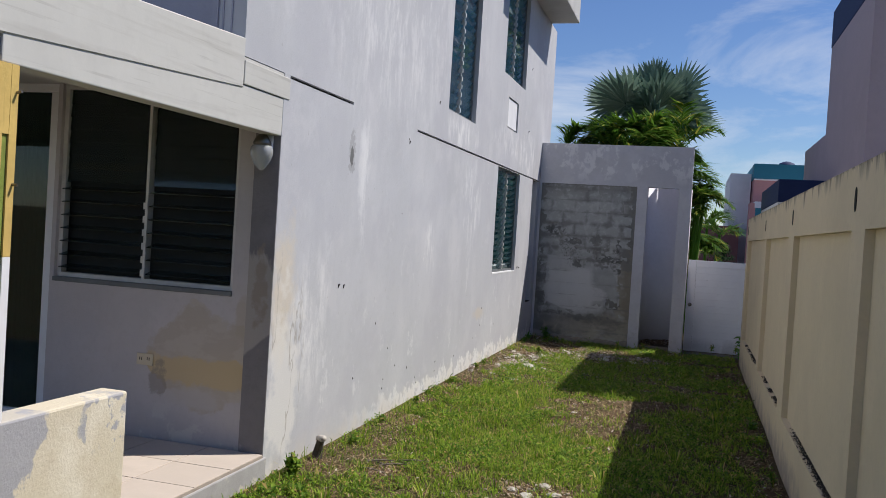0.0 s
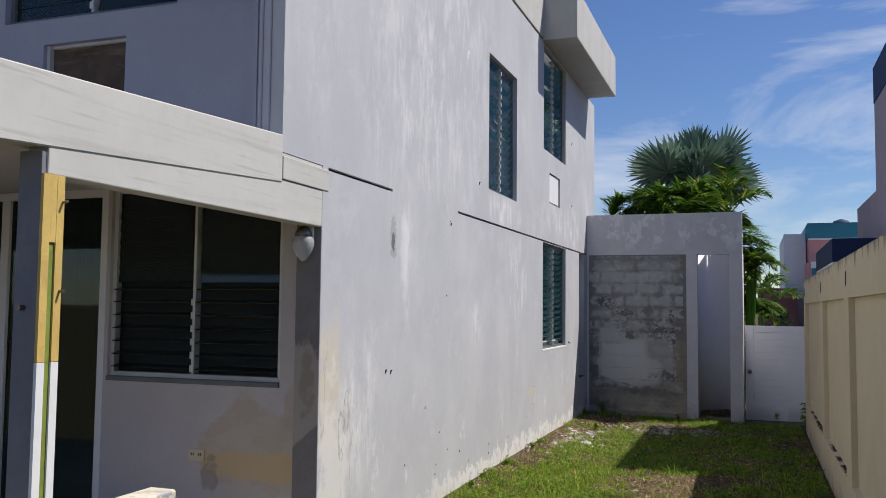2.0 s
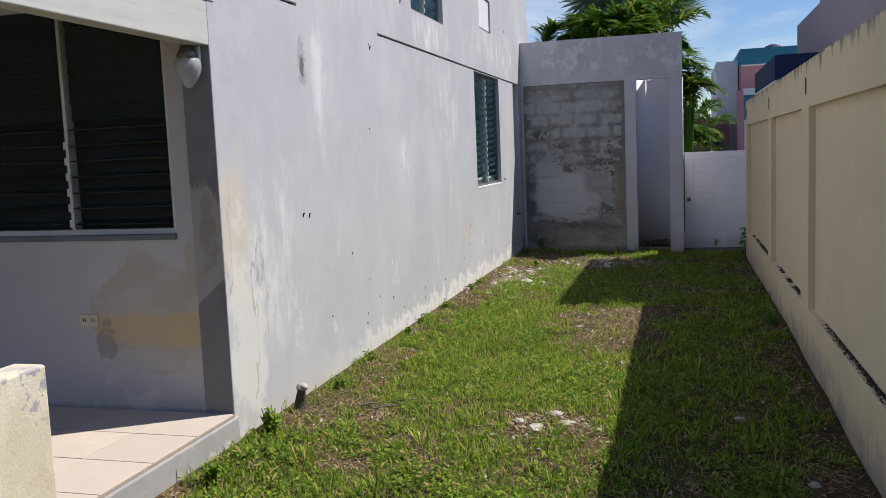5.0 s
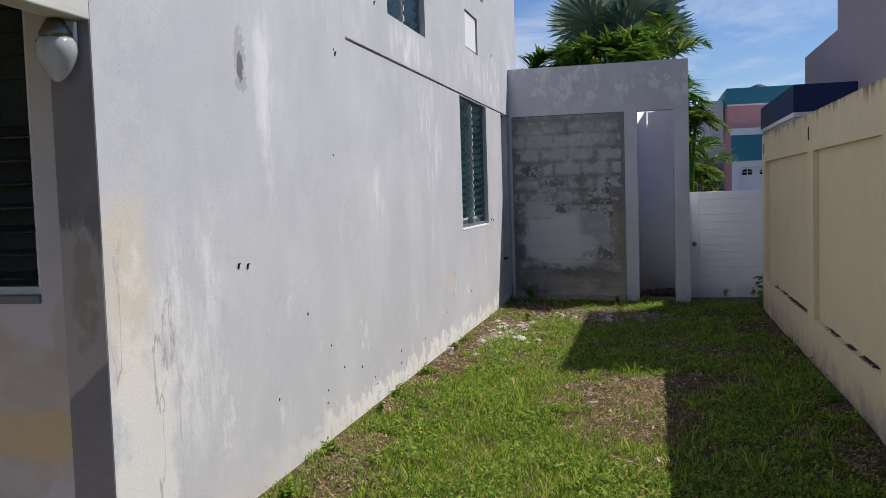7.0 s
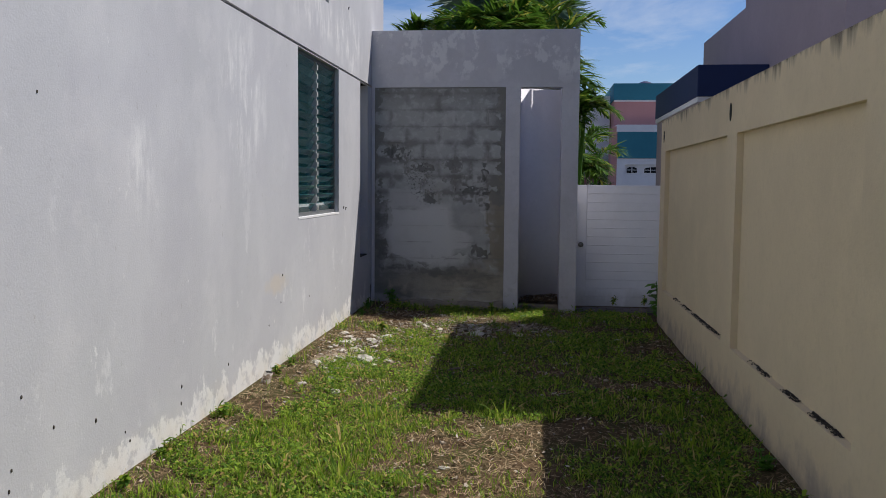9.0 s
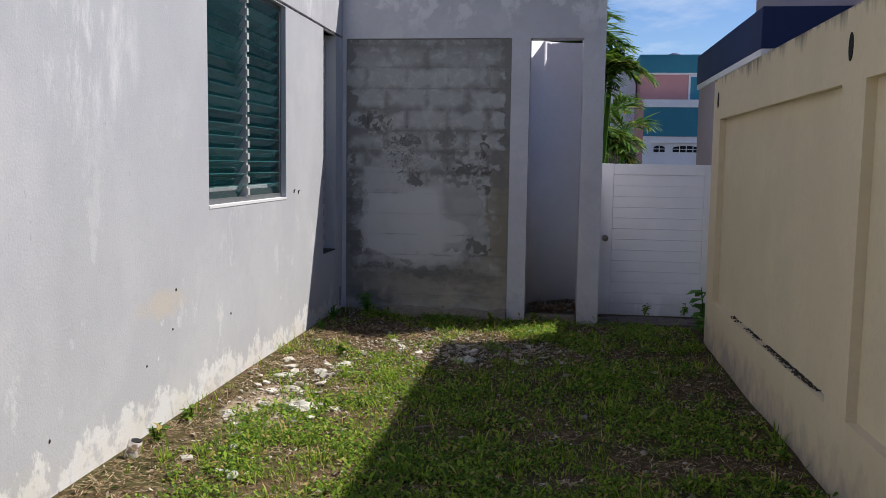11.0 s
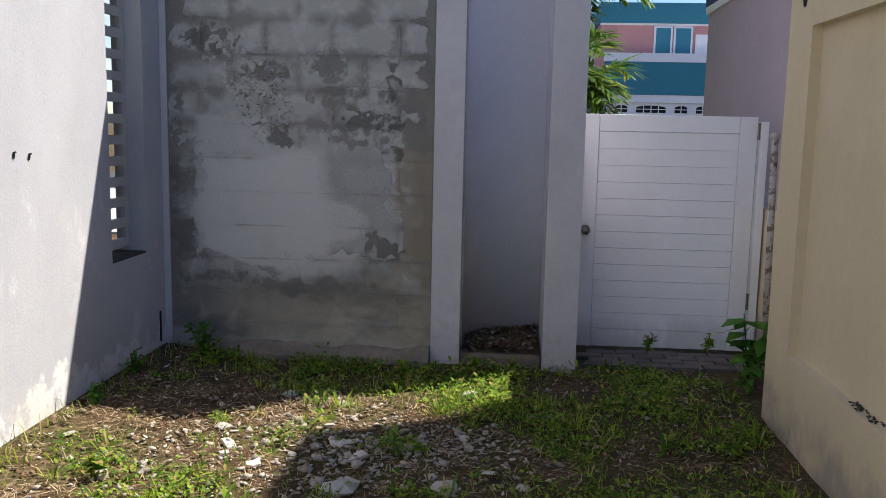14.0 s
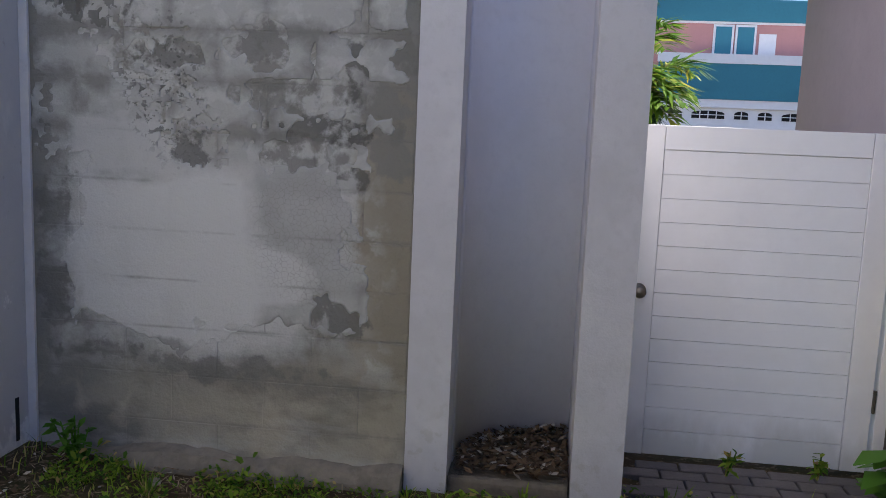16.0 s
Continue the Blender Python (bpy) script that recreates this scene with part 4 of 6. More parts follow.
# ---- pierced screen window at the wall's end ----
grille = thing("window_6", (X - 0.19, 14.72, 0.68), "grey pierced metal grille in a deep window opening", "window", kind="structure")
bm = bmesh.new()
box(bm, -2.825, -2.80, 14.895, 14.947, 0.70, 2.70)
box(bm, -2.825, -2.80, 14.505, 14.55, 0.70, 2.70)
part("stile", bm, RENDER, grille)
for i in range(17):
    z = 0.70 + i * 0.119
    boxes("slat", RENDER, [(-2.825, -2.80, 14.55, 14.895, z, z + 0.052)], grille)
boxes("stile", RENDER, [(-2.827, -2.798, 14.66, 14.695, 0.70, 2.70)], grille)
structure(boxes("sill_window_6", GRIME, [(X - 0.178, X - 0.004, 14.502, 14.948, 0.645, 0.672)], bevel=0.004), "dirty concrete sill of the screened opening", "sill")

# ---- end wall with block panel and niche ----
Y = 15.2
lint = sheet("wall_north", PAVILION, "y", Y, 0.2, (-2.698, -0.14), (-0.1, 3.42), [(-2.66, -1.03, -0.2, 2.725), (-0.853, -0.345, -0.2, 2.725)])
structure(lint, "lilac-grey concrete frame wall with flaking white patches", "wall")
block_wall = boxes("wall_north_infill", BLOCK, [(-2.66, -1.03, Y + 0.0142, Y + 0.19, -0.1, 2.725)])
structure(block_wall, "unpainted concrete block infill with smeared plaster", "wall")
bm = bmesh.new()
last = None
for k in range(61):
    x = -2.62 + k * (1.585 / 60)
    out = 0.035 + 0.05 * float(field(x, 3.0, 0.16)) + 0.02 * float(field(x, 8.0, 0.04))
    high = 0.02 + 0.05 * float(field(x, 5.0, 0.22)) + 0.015 * float(field(x, 1.0, 0.05))
    ring = [bm.verts.new((x, Y + 0.016, high + 0.02)), bm.verts.new((x, Y - out * 0.55, high)), bm.verts.new((x, Y - out, high * 0.4 - 0.01)), bm.verts.new((x, Y - out - 0.01, -0.12)), bm.verts.new((x, Y + 0.016, -0.12))]
    if last:
        for q in range(5):
            bm.faces.new((last[q], last[(q + 1) % 5], ring[(q + 1) % 5], ring[q]))
    else:
        bm.faces.new(ring[::-1])
    last = ring
bm.faces.new(last)
structure(part("trim_mortar_kerb", bm, KERB), "ragged mortar kerb along the foot of the block wall", "kerb")
bm = bmesh.new()
arc = []
for i in range(13):
    a = math.pi * 0.5 * i / 12
    arc.append((-0.35 - 0.50 * math.cos(a), Y + 0.20 + 0.42 * math.sin(a)))
arc += [(-0.2, Y + 0.625), (0.0 - 0.13, Y + 0.62)]
ring = []
for x, y in arc:
    ring.append([bm.verts.new((x, y, z)) for z in (-0.1, 2.76)] + [bm.verts.new((x - 0.05, y + 0.1, z)) for z in (2.76, -0.1)])
for p, q in zip(ring, ring[1:]):
    for k in range(4):
        bm.faces.new((p[k], q[k], q[(k + 1) % 4], p[(k + 1) % 4]))
bm.faces.new(ring[0]), bm.faces.new(ring[-1])
structure(part("wall_niche_back", bm, NICHE, smooth=True), "curved lilac-grey back wall of a narrow niche", "wall")
structure(boxes("wall_niche_side", NICHE, [(-0.345, -0.141, Y + 0.202, Y + 0.72, -0.1, 3.418)]), "lilac-grey niche side wall", "wall")
structure(boxes("floor_niche", NICHE_FLOOR, [(-0.858, -0.348, Y + 0.03, Y + 0.62, -0.1, 0.05)], bevel=0.02), "raised niche floor under dead leaves", "floor")
structure(boxes("wall_north_drain", DARK, [(X + 0.0005, X + 0.004, 15.11, 15.133, 0.08, 0.27)]), "dark slot low in the wall", "drain slot")

# ---- gate ----
GY0 = 15.96
gate = thing("garden_gate", (0.44, GY0, -0.055), "white painted plank gate with a dark round knob", "gate")
gx0, gx1 = -0.115, 1.06
boxes("stile", GATE, [(gx0, gx0 + 0.135, GY0, GY0 + 0.045, -0.055, 1.54)], gate, bevel=0.003)
boxes("stile", GATE, [(gx1 - 0.115, gx1, GY0, GY0 + 0.045, -0.055, 1.54)], gate, bevel=0.003)
boxes("rail", GATE, [(gx0 + 0.137, gx1 - 0.117, GY0 + 0.002, GY0 + 0.043, 1.427, 1.539)], gate, bevel=0.003)
boxes("rail", GATE, [(gx0 + 0.137, gx1 - 0.117, GY0 + 0.002, GY0 + 0.043, -0.053, 0.07)], gate, bevel=0.003)
boxes("backing_sheet", GATE, [(gx0 + 0.136, gx1 - 0.116, GY0 + 0.030, GY0 + 0.036, 0.07, 1.43)], gate)
for i in range(12):
    z0 = 0.072 + i * (1.425 - 0.072) / 12
    boxes("plank", GATE, [(gx0 + 0.137, gx1 - 0.117, GY0 + 0.007, GY0 + 0.029, z0 + 0.0008, z0 + 0.1118)], gate, bevel=0.0009)
knob = part("knob", lathe(bmesh.new(), [(0.034, 0), (0.034, 0.008), (0.012, 0.012), (0.012, 0.035), (0.028, 0.045), (0.03, 0.06), (0.02, 0.072)], pose(-0.05, GY0 - 0.001, 0.757, 90, 0, 0)), METAL, gate, "dark bronze knob", True)
for z in (0.24, 1.39):
    bm = bmesh.new()
    rod(bm, (gx1 + 0.006, GY0 - 0.004, z), (gx1 + 0.006, GY0 - 0.004, z + 0.11), 0.008)
    part("hinge", bm, METAL, gate, "dark steel hinge")
gate_post = boxes("gate_post", GATE, [(1.078, 1.13, GY0 - 0.01, GY0 + 0.06, -0.12, 1.51)], bevel=0.003)
tagged(gate_post, "slim white steel gate post", "post")
pole = thing("rusty_pole", (1.06, 15.48, -0.05), "rusty leaning pipe with flaking white paint", "pole")
bm = bmesh.new()
rod(bm, (1.062, 15.48, -0.08), (1.038, 15.50, 1.405), 0.021, 0.021, 12)
part("pipe", bm, RUST, pole, "", True)
part("cap", lathe(bmesh.new(), [(0.024, 0), (0.03, 0.015), (0.03, 0.03), (0.018, 0.045)], pose(1.038, 15.50, 1.396)), RUST, pole, "rusted cap", True)

# ---- cream boundary fence with recessed panels ----
FX = 0.742
panels = [(11.0, 14.08), (8.30, 10.68), (5.15, 7.88), (2.3, 4.78), (-0.45, 1.98), (-3.3, -0.9)]
fence = sheet("wall_fence", FENCE, "x", FX + 0.05, 0.05, (-6.0, 14.40), (-0.25, 2.25), [(a, b, 0.40, 1.91) for a, b in panels])
structure(fence, "cream painted boundary wall with recessed panels and dirt", "wall")
structure(boxes("wall_fence_core", FENCE, [(FX + 0.048, FX + 0.12, -6.0, 14.396, -0.25, 2.246)]), "cream recessed faces of the boundary wall", "wall")
for a, b in panels:
    rs = np.random.RandomState(int(a * 10) % 1000 + 7)
    n = 620
    ty = a + 0.2 + (b - a - 0.6) * rs.beta(1.2, 1.8, n)
    gap = field(ty, ty * 0 + a, 0.22) > 0.36
    ty = ty[gap]
    n = len(ty)
    c = np.stack([FX + 0.047 - np.abs(rs.normal(0, 0.018, n)).clip(0, 0.042), ty, 0.402 + rs.uniform(0, 0.006, n)], 1)
    sz = np.stack([rs.uniform(0.003, 0.008, n), rs.uniform(0.005, 0.02, n), rs.uniform(0.002, 0.005, n)], 1)
    octa = np.array([[1, 0, 0], [0, 1, 0], [-1, 0, 0], [0, -1, 0], [0, 0, 1], [0, 0, -1]], float)
    v = c[:, None, :] + octa[None] * sz[:, None, :] * rs.uniform(0.6, 1.3, (n, 6, 1))
    tagged(raw("ledge_dirt", v, ((0, 1, 4), (1, 2, 4), (2, 3, 4), (3, 0, 4), (1, 0, 5), (2, 1, 5), (3, 2, 5), (0, 3, 5)), GRIME), "black dirt and leaf crumbs lying on the panel ledge", "dirt", kind="stuff")
for y in (14.2, 10.9, 8.04, 5.08, 2.2):
    hole = thing("conduit_hole", (FX, y, 2.0), "small dark oval conduit hole in the cream wall", "hole", "holes along the boundary wall")
    bm = bmesh.new()
    bmesh.ops.create_cone(bm, cap_ends=True, segments=14, radius1=0.03, radius2=0.028, depth=0.006, matrix=pose(FX - 0.001, y, 2.07, 0, 90, 0) @ Matrix.Diagonal((2.2, 1, 1, 1)))
    part("opening", bm, DARK, hole)
structure(boxes("wall_back_yard", FENCE, [(-9.0, FX + 0.13, -6.2, -6.0, -0.25, 2.25)]), "cream wall closing the yard", "wall")

# ---- neighbouring house ----
nb = thing("neighbor_house", (2.5, 16, 0), "lilac neighbouring house with navy parapets", "house")
boxes("wall", LILAC, [(1.20, 9.0, 14.75, 18.28, -0.1, 2.498)], nb)
boxes("wall", LILAC, [(1.96, 9.0, 12.3, 16.0, -0.1, 5.25)], nb)
boxes("wall", LILAC, [(1.962, 9.0, 16.002, 18.8, 2.5, 3.80)], nb)
boxes("ledge_trim", WHITE, [(1.175, 1.957, 14.73, 18.30, 2.50, 2.558)], nb, "white ledge under the parapet")
boxes("parapet", NAVY, [(1.17, 1.958, 14.72, 18.31, 2.56, 2.92)], nb, "navy blue parapet band", bevel=0.01)
boxes("parapet", NAVY, [(1.95, 9.0, 12.29, 16.01, 5.252, 5.86)], nb, "navy blue parapet band", bevel=0.01)
boxes("base_coat", FENCE, [(1.145, 1.199, 14.9, 18.27, -0.1, 0.93)], nb, "cream painted base of the wall")

# ---- far teal and salmon house ----
fh = thing("far_house", (4, 38, 0), "two-storey salmon and teal house across the street", "house")
FY = 36.0
boxes("wall", PINK, [(2.12, 14.0, FY + 1.2, FY + 9, 0, 4.66)], fh)
boxes("roof_band", TEAL, [(2.08, 14.1, FY + 1.1, FY + 9.1, 4.66, 5.26)], fh, "teal roof band")
boxes("band_trim", WHITE, [(2.1, 14.05, FY + 1.15, FY + 1.2, 4.60, 4.659)], fh)
boxes("wall", WHITE, [(1.25, 2.07, FY + 2.5, FY + 9, 0, 4.95)], fh, "pale side wall")
boxes("wall", ROSE, [(0.2, 1.68, FY + 1.5, FY + 2.4, 0, 2.7)], fh, "dusky rose side wall")
boxes("wall", PINK, [(1.95, 2.15, FY - 0.02, FY + 1.19, 0, 3.62)], fh)
boxes("garage_wall", WHITE, [(2.12, 2.42, FY, FY + 1.19, 0, 2.49), (2.42, 14, FY, FY + 1.19, 2.27, 2.49)], fh, "white garage front")
boxes("garage_band", TEAL, [(2.152, 14, FY - 0.03, FY + 1.18, 2.492, 3.43)], fh, "teal band above the garage")
boxes("garage_coping", WHITE, [(2.12, 14, FY - 0.06, FY + 1.18, 3.432, 3.68)], fh, "white coping with dark drips")
gdoor = boxes("garage_door", WHITE, [(2.422, 9.0, FY + 0.1, FY + 0.16, 0, 2.268)], fh, "white panelled garage door")
wx = 2.52
for k, wdt in enumerate((0.36, 0.86, 0.36, 0.36, 0.86, 0.36, 0.36, 0.86)):
    win = bmesh.new()
    arch = [(0.0, 0.0), (wdt, 0.0), (wdt, 0.14)] + [(wdt * (0.5 + 0.5 * math.cos(a)), 0.14 + 0.07 * math.sin(a)) for a in (0.5, 1.05, 1.57, 2.09, 2.64)] + [(0.0, 0.14)]
    front = [win.verts.new((wx + u, FY + 0.085, 1.98 + v)) for u, v in arch]
    rear = [win.verts.new((wx + u, FY + 0.1, 1.98 + v)) for u, v in arch]
    win.faces.new(front), win.faces.new(rear[::-1])
    for q in range(len(arch)):
        win.faces.new((front[q], front[q - 1], rear[q - 1], rear[q]))
    part("garage_window", win, DARK, gdoor, "small arched garage door window")
    cols = 4 if wdt > 0.5 else 2
    boxes("window_bars", WHITE, [(wx, wx + wdt, FY + 0.07, FY + 0.083, 2.07, 2.09)] + [(wx + wdt * q / cols - 0.012, wx + wdt * q / cols + 0.012, FY + 0.071, FY + 0.084, 1.98, 2.185) for q in range(1, cols)], gdoor)
    wx += wdt + 0.255
for a, b in ((3.77, 4.20), (4.36, 4.80)):
    w = boxes("window", WHITE, [(a - 0.06, b + 0.06, FY + 1.14, FY + 1.199, 3.55, 4.58)], fh, "white-framed teal window")
    boxes("pane", TEAL, [(a, b, FY + 1.12, FY + 1.139, 3.55, 4.52)], w)
boxes("side_door", WHITE, [(4.95, 5.4, FY + 1.15, FY + 1.199, 3.5, 4.35)], fh, "white panel beside the windows")
bm = lathe(bmesh.new(), [(0.38, 0), (0.4, 0.25), (0.3, 0.42), (0.1, 0.5)], pose(3.55, FY + 4, 5.16), 16)
tank = part("roof_tank", bm, NAVY, None, "", True)
tagged(tank, "dark rounded water tank on a flat roof", "tank")


# ---- palms and shrubs ----
def leaflets(base, direction, length, width, bend, rs):
    """Thin folded leaf blades: arrays of base points, unit directions, lengths and widths; they droop by bend. Six points a blade."""
    n = len(base)
    side = np.cross(direction, np.array([0, 0, 1.0]) + 0.2 * rs.randn(n, 3))
    side /= np.linalg.norm(side, axis=1)[:, None] + 1e-9
    mid = base + direction * (length * 0.5)[:, None]
    tip = base + direction * length[:, None] - np.array([0, 0, 1.0]) * (bend * length)[:, None]
    mid = mid - np.array([0, 0, 1.0]) * (bend * length * 0.2)[:, None]
    w = side * (width * 0.5)[:, None]
    return np.stack([base - w * 0.4, base + w * 0.4, mid + w, mid - w, tip + w * 0.06, tip - w * 0.06], axis=1)


BLADE = ((0, 1, 2, 3), (3, 2, 4, 5))


def frond(start, heading, rise, length, count, leaf, width, rs, curve=1.0):
    """The rib points and leaf blades of one feather frond that arches over."""
    t = np.linspace(0, 1, count)
    h = np.array([math.cos(heading), math.sin(heading), 0.0])
    up = np.array([0, 0, 1.0])
    rib = start + np.outer(t * length * math.cos(rise), h) + np.outer(length * (t * math.sin(rise) - curve * 0.42 * t ** 2.2), up)
    tan = np.gradient(rib, axis=0)
    tan /= np.linalg.norm(tan, axis=1)[:, None]
    cross = np.cross(tan, up)
    cross /= np.linalg.norm(cross, axis=1)[:, None] + 1e-9
    out = []
    keep = t > 0.18
    for s in (-1, 1):
        d = tan * 0.62 + cross * s * 0.85 + up * 0.32 + 0.10 * rs.randn(count, 3)
        d /= np.linalg.norm(d, axis=1)[:, None]
        ln = leaf * np.sin(np.pi * (0.12 + 0.80 * t)) * rs.uniform(0.8, 1.15, count)
        out.append(leaflets(rib[keep], d[keep], ln[keep], width * rs.uniform(0.8, 1.3, keep.sum()), rs.uniform(0.15, 0.5, keep.sum()), rs))
    return rib, np.concatenate(out)


def feather_palm(at, stems, fronds, tall, length, seed, label, spread=0.6, arc=(0, 6.283)):
    rs = np.random.RandomState(seed)
    root = thing("areca_palm", (*at, 0), label, "palm tree", "palms behind the end wall")
    trunk, leaves = bmesh.new(), []
    for s in range(stems):
        a = rs.uniform(0, 6.28)
        foot = np.array([at[0] + 0.25 * math.cos(a), at[1] + 0.25 * math.sin(a), 0.0])
        top = foot + np.array([spread * math.cos(a) * rs.uniform(0.3, 1), spread * math.sin(a) * rs.uniform(0.3, 1), tall * rs.uniform(0.72, 1.0)])
        rod(trunk, foot, top, 0.045, 0.03, 8)
        for k in range(fronds):
            rise = rs.uniform(0.25, 1.35)
            rib, lv = frond(top, rs.uniform(*arc), rise, length * rs.uniform(0.75, 1.15), 36, 0.50 * min(1.0, length / 0.9), 0.045 * min(1.0, length / 0.95), rs, rs.uniform(0.9, 1.6))
            for i in range(0, 35, 4):
                rod(trunk, rib[i], rib[min(i + 4, 35)], 0.012 * (1 - i / 40), 0.012 * (1 - (i + 4) / 40), 4)
            leaves.append(lv)
    part("trunk", trunk, SHRUB, root, "green ringed stems and leaf ribs")
    raw("crown", np.concatenate(leaves), BLADE, ARECA, root, "arching bright green feather fronds")
    return root


def fan_palm(at, crown_z, seed):
    rs = np.random.RandomState(seed)
    root = thing("fan_palm", (*at, 0), "silver-blue fan palm rising behind the end wall", "palm tree")
    bm = bmesh.new()
    z = 0.0
    while z < crown_z - 0.1:
        rod(bm, (at[0], at[1], z), (at[0], at[1], z + 0.24), 0.19 + 0.02 * rs.rand(), 0.17, 14)
        z += 0.2
    part("trunk", bm, BARK, root, "ringed grey palm trunk")
    stalk, leaves = bmesh.new(), []
    centre = np.array([at[0], at[1], crown_z - 0.25])
    for k in range(24):
        head = 2.4 * k + rs.uniform(-0.3, 0.3)
        rise = (1.35, 0.95, 0.55, 0.2, 1.15, 0.75)[k % 6] + rs.uniform(-0.15, 0.15)
        d = np.array([math.cos(head) * math.cos(rise), math.sin(head) * math.cos(rise), math.sin(rise)])
        hub = centre + d * rs.uniform(0.65, 1.05)
        rod(stalk, centre, hub, 0.028, 0.018, 6)
        side = np.cross(d, [0, 0, 1.0])
        side /= np.linalg.norm(side) + 1e-9
        nrm = np.cross(side, d)
        twist = rs.uniform(-1.0, 1.0)
        side, nrm = side * math.cos(twist) + nrm * math.sin(twist), nrm * math.cos(twist) - side * math.sin(twist)
        size = rs.uniform(0.8, 1.02)
        n = 44
        ang = np.linspace(-2.15, 2.15, n)
        dirs = np.outer(np.cos(ang), d) + np.outer(np.sin(ang), side) + np.outer(0.12 * np.where(np.arange(n) % 2, 1, -1) + 0.15 * np.cos(ang), nrm)
        dirs /= np.linalg.norm(dirs, axis=1)[:, None]
        ln = size * (0.78 + 0.22 * np.cos(ang)) * rs.uniform(0.93, 1.05, n)
        base = np.repeat(hub[None, :], n, 0)
        tangent = -np.outer(np.sin(ang), d) + np.outer(np.cos(ang), side)
        w = tangent * (ln * 0.058)[:, None]
        mid = base + dirs * (ln * 0.62)[:, None]
        tip = base + dirs * ln[:, None] - np.array([0, 0, 1.0]) * (0.06 * ln)[:, None]
        leaves.append(np.stack([base, base, mid + w, mid - w, tip + w * 0.05, tip - w * 0.05], axis=1) + np.array([0.004, 0, 0]) * np.array([0, 1, 0, 0, 0, 0])[None, :, None])
    part("leaf_stalks", stalk, FANLEAF, root)
    raw("crown", np.concatenate(leaves), BLADE, FANLEAF, root, "stiff silver-blue fan leaves")


fan_palm((-1.22, 20.6), 4.55, 3)
feather_palm((-2.2, 18.7), 6, 9, 4.0, 1.15, 11, "bright green feather palm clump behind the end wall", 0.8)
feather_palm((-1.1, 18.8), 7, 9, 4.25, 1.15, 15, "bright green feather palm clump behind the end wall", 0.7)
feather_palm((-0.74, 18.6), 8, 10, 3.6, 0.85, 12, "feather palm clump with drooping yellow-green fronds", 0.3)
feather_palm((-0.34, 18.3), 8, 11, 3.3, 0.56, 17, "dense feather palm clump with hanging yellow-green leaves", 0.22)
feather_palm((-0.70, 19.2), 8, 9, 2.3, 0.8, 16, "low feather palm with yellowing fronds beside the gate", 0.25)
feather_palm((0.15, 21.5), 2, 4, 2.3, 0.8, 13, "thin feather palm with arching fronds by the gate", 0.3)


def conifer(at, tall, seed):
    rs = np.random.RandomState(seed)
    root = thing("young_conifer", (*at, 0), "dark young conifer beyond the white gate", "tree")
    bm = bmesh.new()
    rod(bm, (*at, 0), (*at, tall), 0.06, 0.01, 8)
    part("trunk", bm, BARK, root)
    b, d = [], []
    for z in np.arange(0.4, tall, 0.16):
        r = 0.85 * (1 - z / tall) + 0.12
        for k in range(9):
            a = rs.uniform(0, 6.28)
            h = np.array([math.cos(a), math.sin(a), 0.12])
            for q in np.linspace(0.1, 1, 12):
                for s in range(3):
                    b.append(np.array([*at, z]) + h * r * q)
                    v = h * 0.5 + rs.randn(3) * 0.6
                    d.append(v / np.linalg.norm(v))
    b, d = np.array(b), np.array(d)
    raw("crown", leaflets(b, d, rs.uniform(0.06, 0.15, len(b)), np.full(len(b), 0.02), np.full(len(b), 0.1), rs), BLADE, CONIFER, root, "layered dark green needles")


conifer((0.62, 23.0), 1.85, 21)


def leaf_plant(name, at, stems, leaves, tall, size, seed, label, material=SHRUB):
    """A small broad-leaved plant: thin stems with pointed leaves."""
    rs = np.random.RandomState(seed)
    root = thing(name, at, label, "plant")
    bm = bmesh.new()
    b, d = [], []
    for s in range(stems):
        a = rs.uniform(0, 6.28)
        top = np.array(at) + np.array([math.cos(a) * tall * 0.35 * rs.rand(), math.sin(a) * tall * 0.25 * rs.rand(), tall * rs.uniform(0.6, 1)])
        rod(bm, at, top, 0.006, 0.003, 6)
        for k in range(leaves):
            q = rs.uniform(0.3, 1)
            v = np.array([rs.randn(), rs.randn(), 0.25 + 0.3 * rs.randn()])
            b.append(np.array(at) * (1 - q) + top * q)
            d.append(v / np.linalg.norm(v))
    part("stem", bm, material, root)
    b, d = np.array(b), np.array(d)
    raw("leaves", leaflets(b, d, size * rs.uniform(0.7, 1.2, len(b)), size * 0.55 * rs.uniform(0.8, 1.2, len(b)), rs.uniform(0.1, 0.4, len(b)), rs), BLADE, material, root)


leaf_plant("sapling", (0.86, 15.08, -0.02), 7, 6, 0.40, 0.15, 31, "leafy green sapling growing beside the rusty pole")
leaf_plant("sapling", (0.80, 14.80, -0.02), 3, 7, 0.22, 0.09, 32, "small leafy weed at the end of the boundary wall")
leaf_plant("wall_weed", (-2.40, 15.06, 0.0), 6, 12, 0.28, 0.055, 33, "small creeping weed against the block wall")
leaf_plant("wall_weed", (-2.62, 14.55, 0.02), 4, 10, 0.16, 0.05, 34, "small weed in the shaded wall corner")
leaf_plant("wall_weed", (-2.56, 14.0, 0.02), 4, 10, 0.14, 0.05, 35, "small weed at the base of the house wall")
leaf_plant("wall_weed", (-2.56, 5.55, 0.0), 12, 14, 0.22, 0.045, 36, "leafy weed tuft at the porch corner", WEED)
leaf_plant("wall_weed", (-2.50, 4.75, 0.0), 10, 14, 0.16, 0.045, 37, "leafy weed tuft along the porch slab", WEED)
leaf_plant("wall_weed", (0.62, 9.2, -0.03), 5, 10, 0.16, 0.05, 38, "small weed at the foot of the boundary wall")
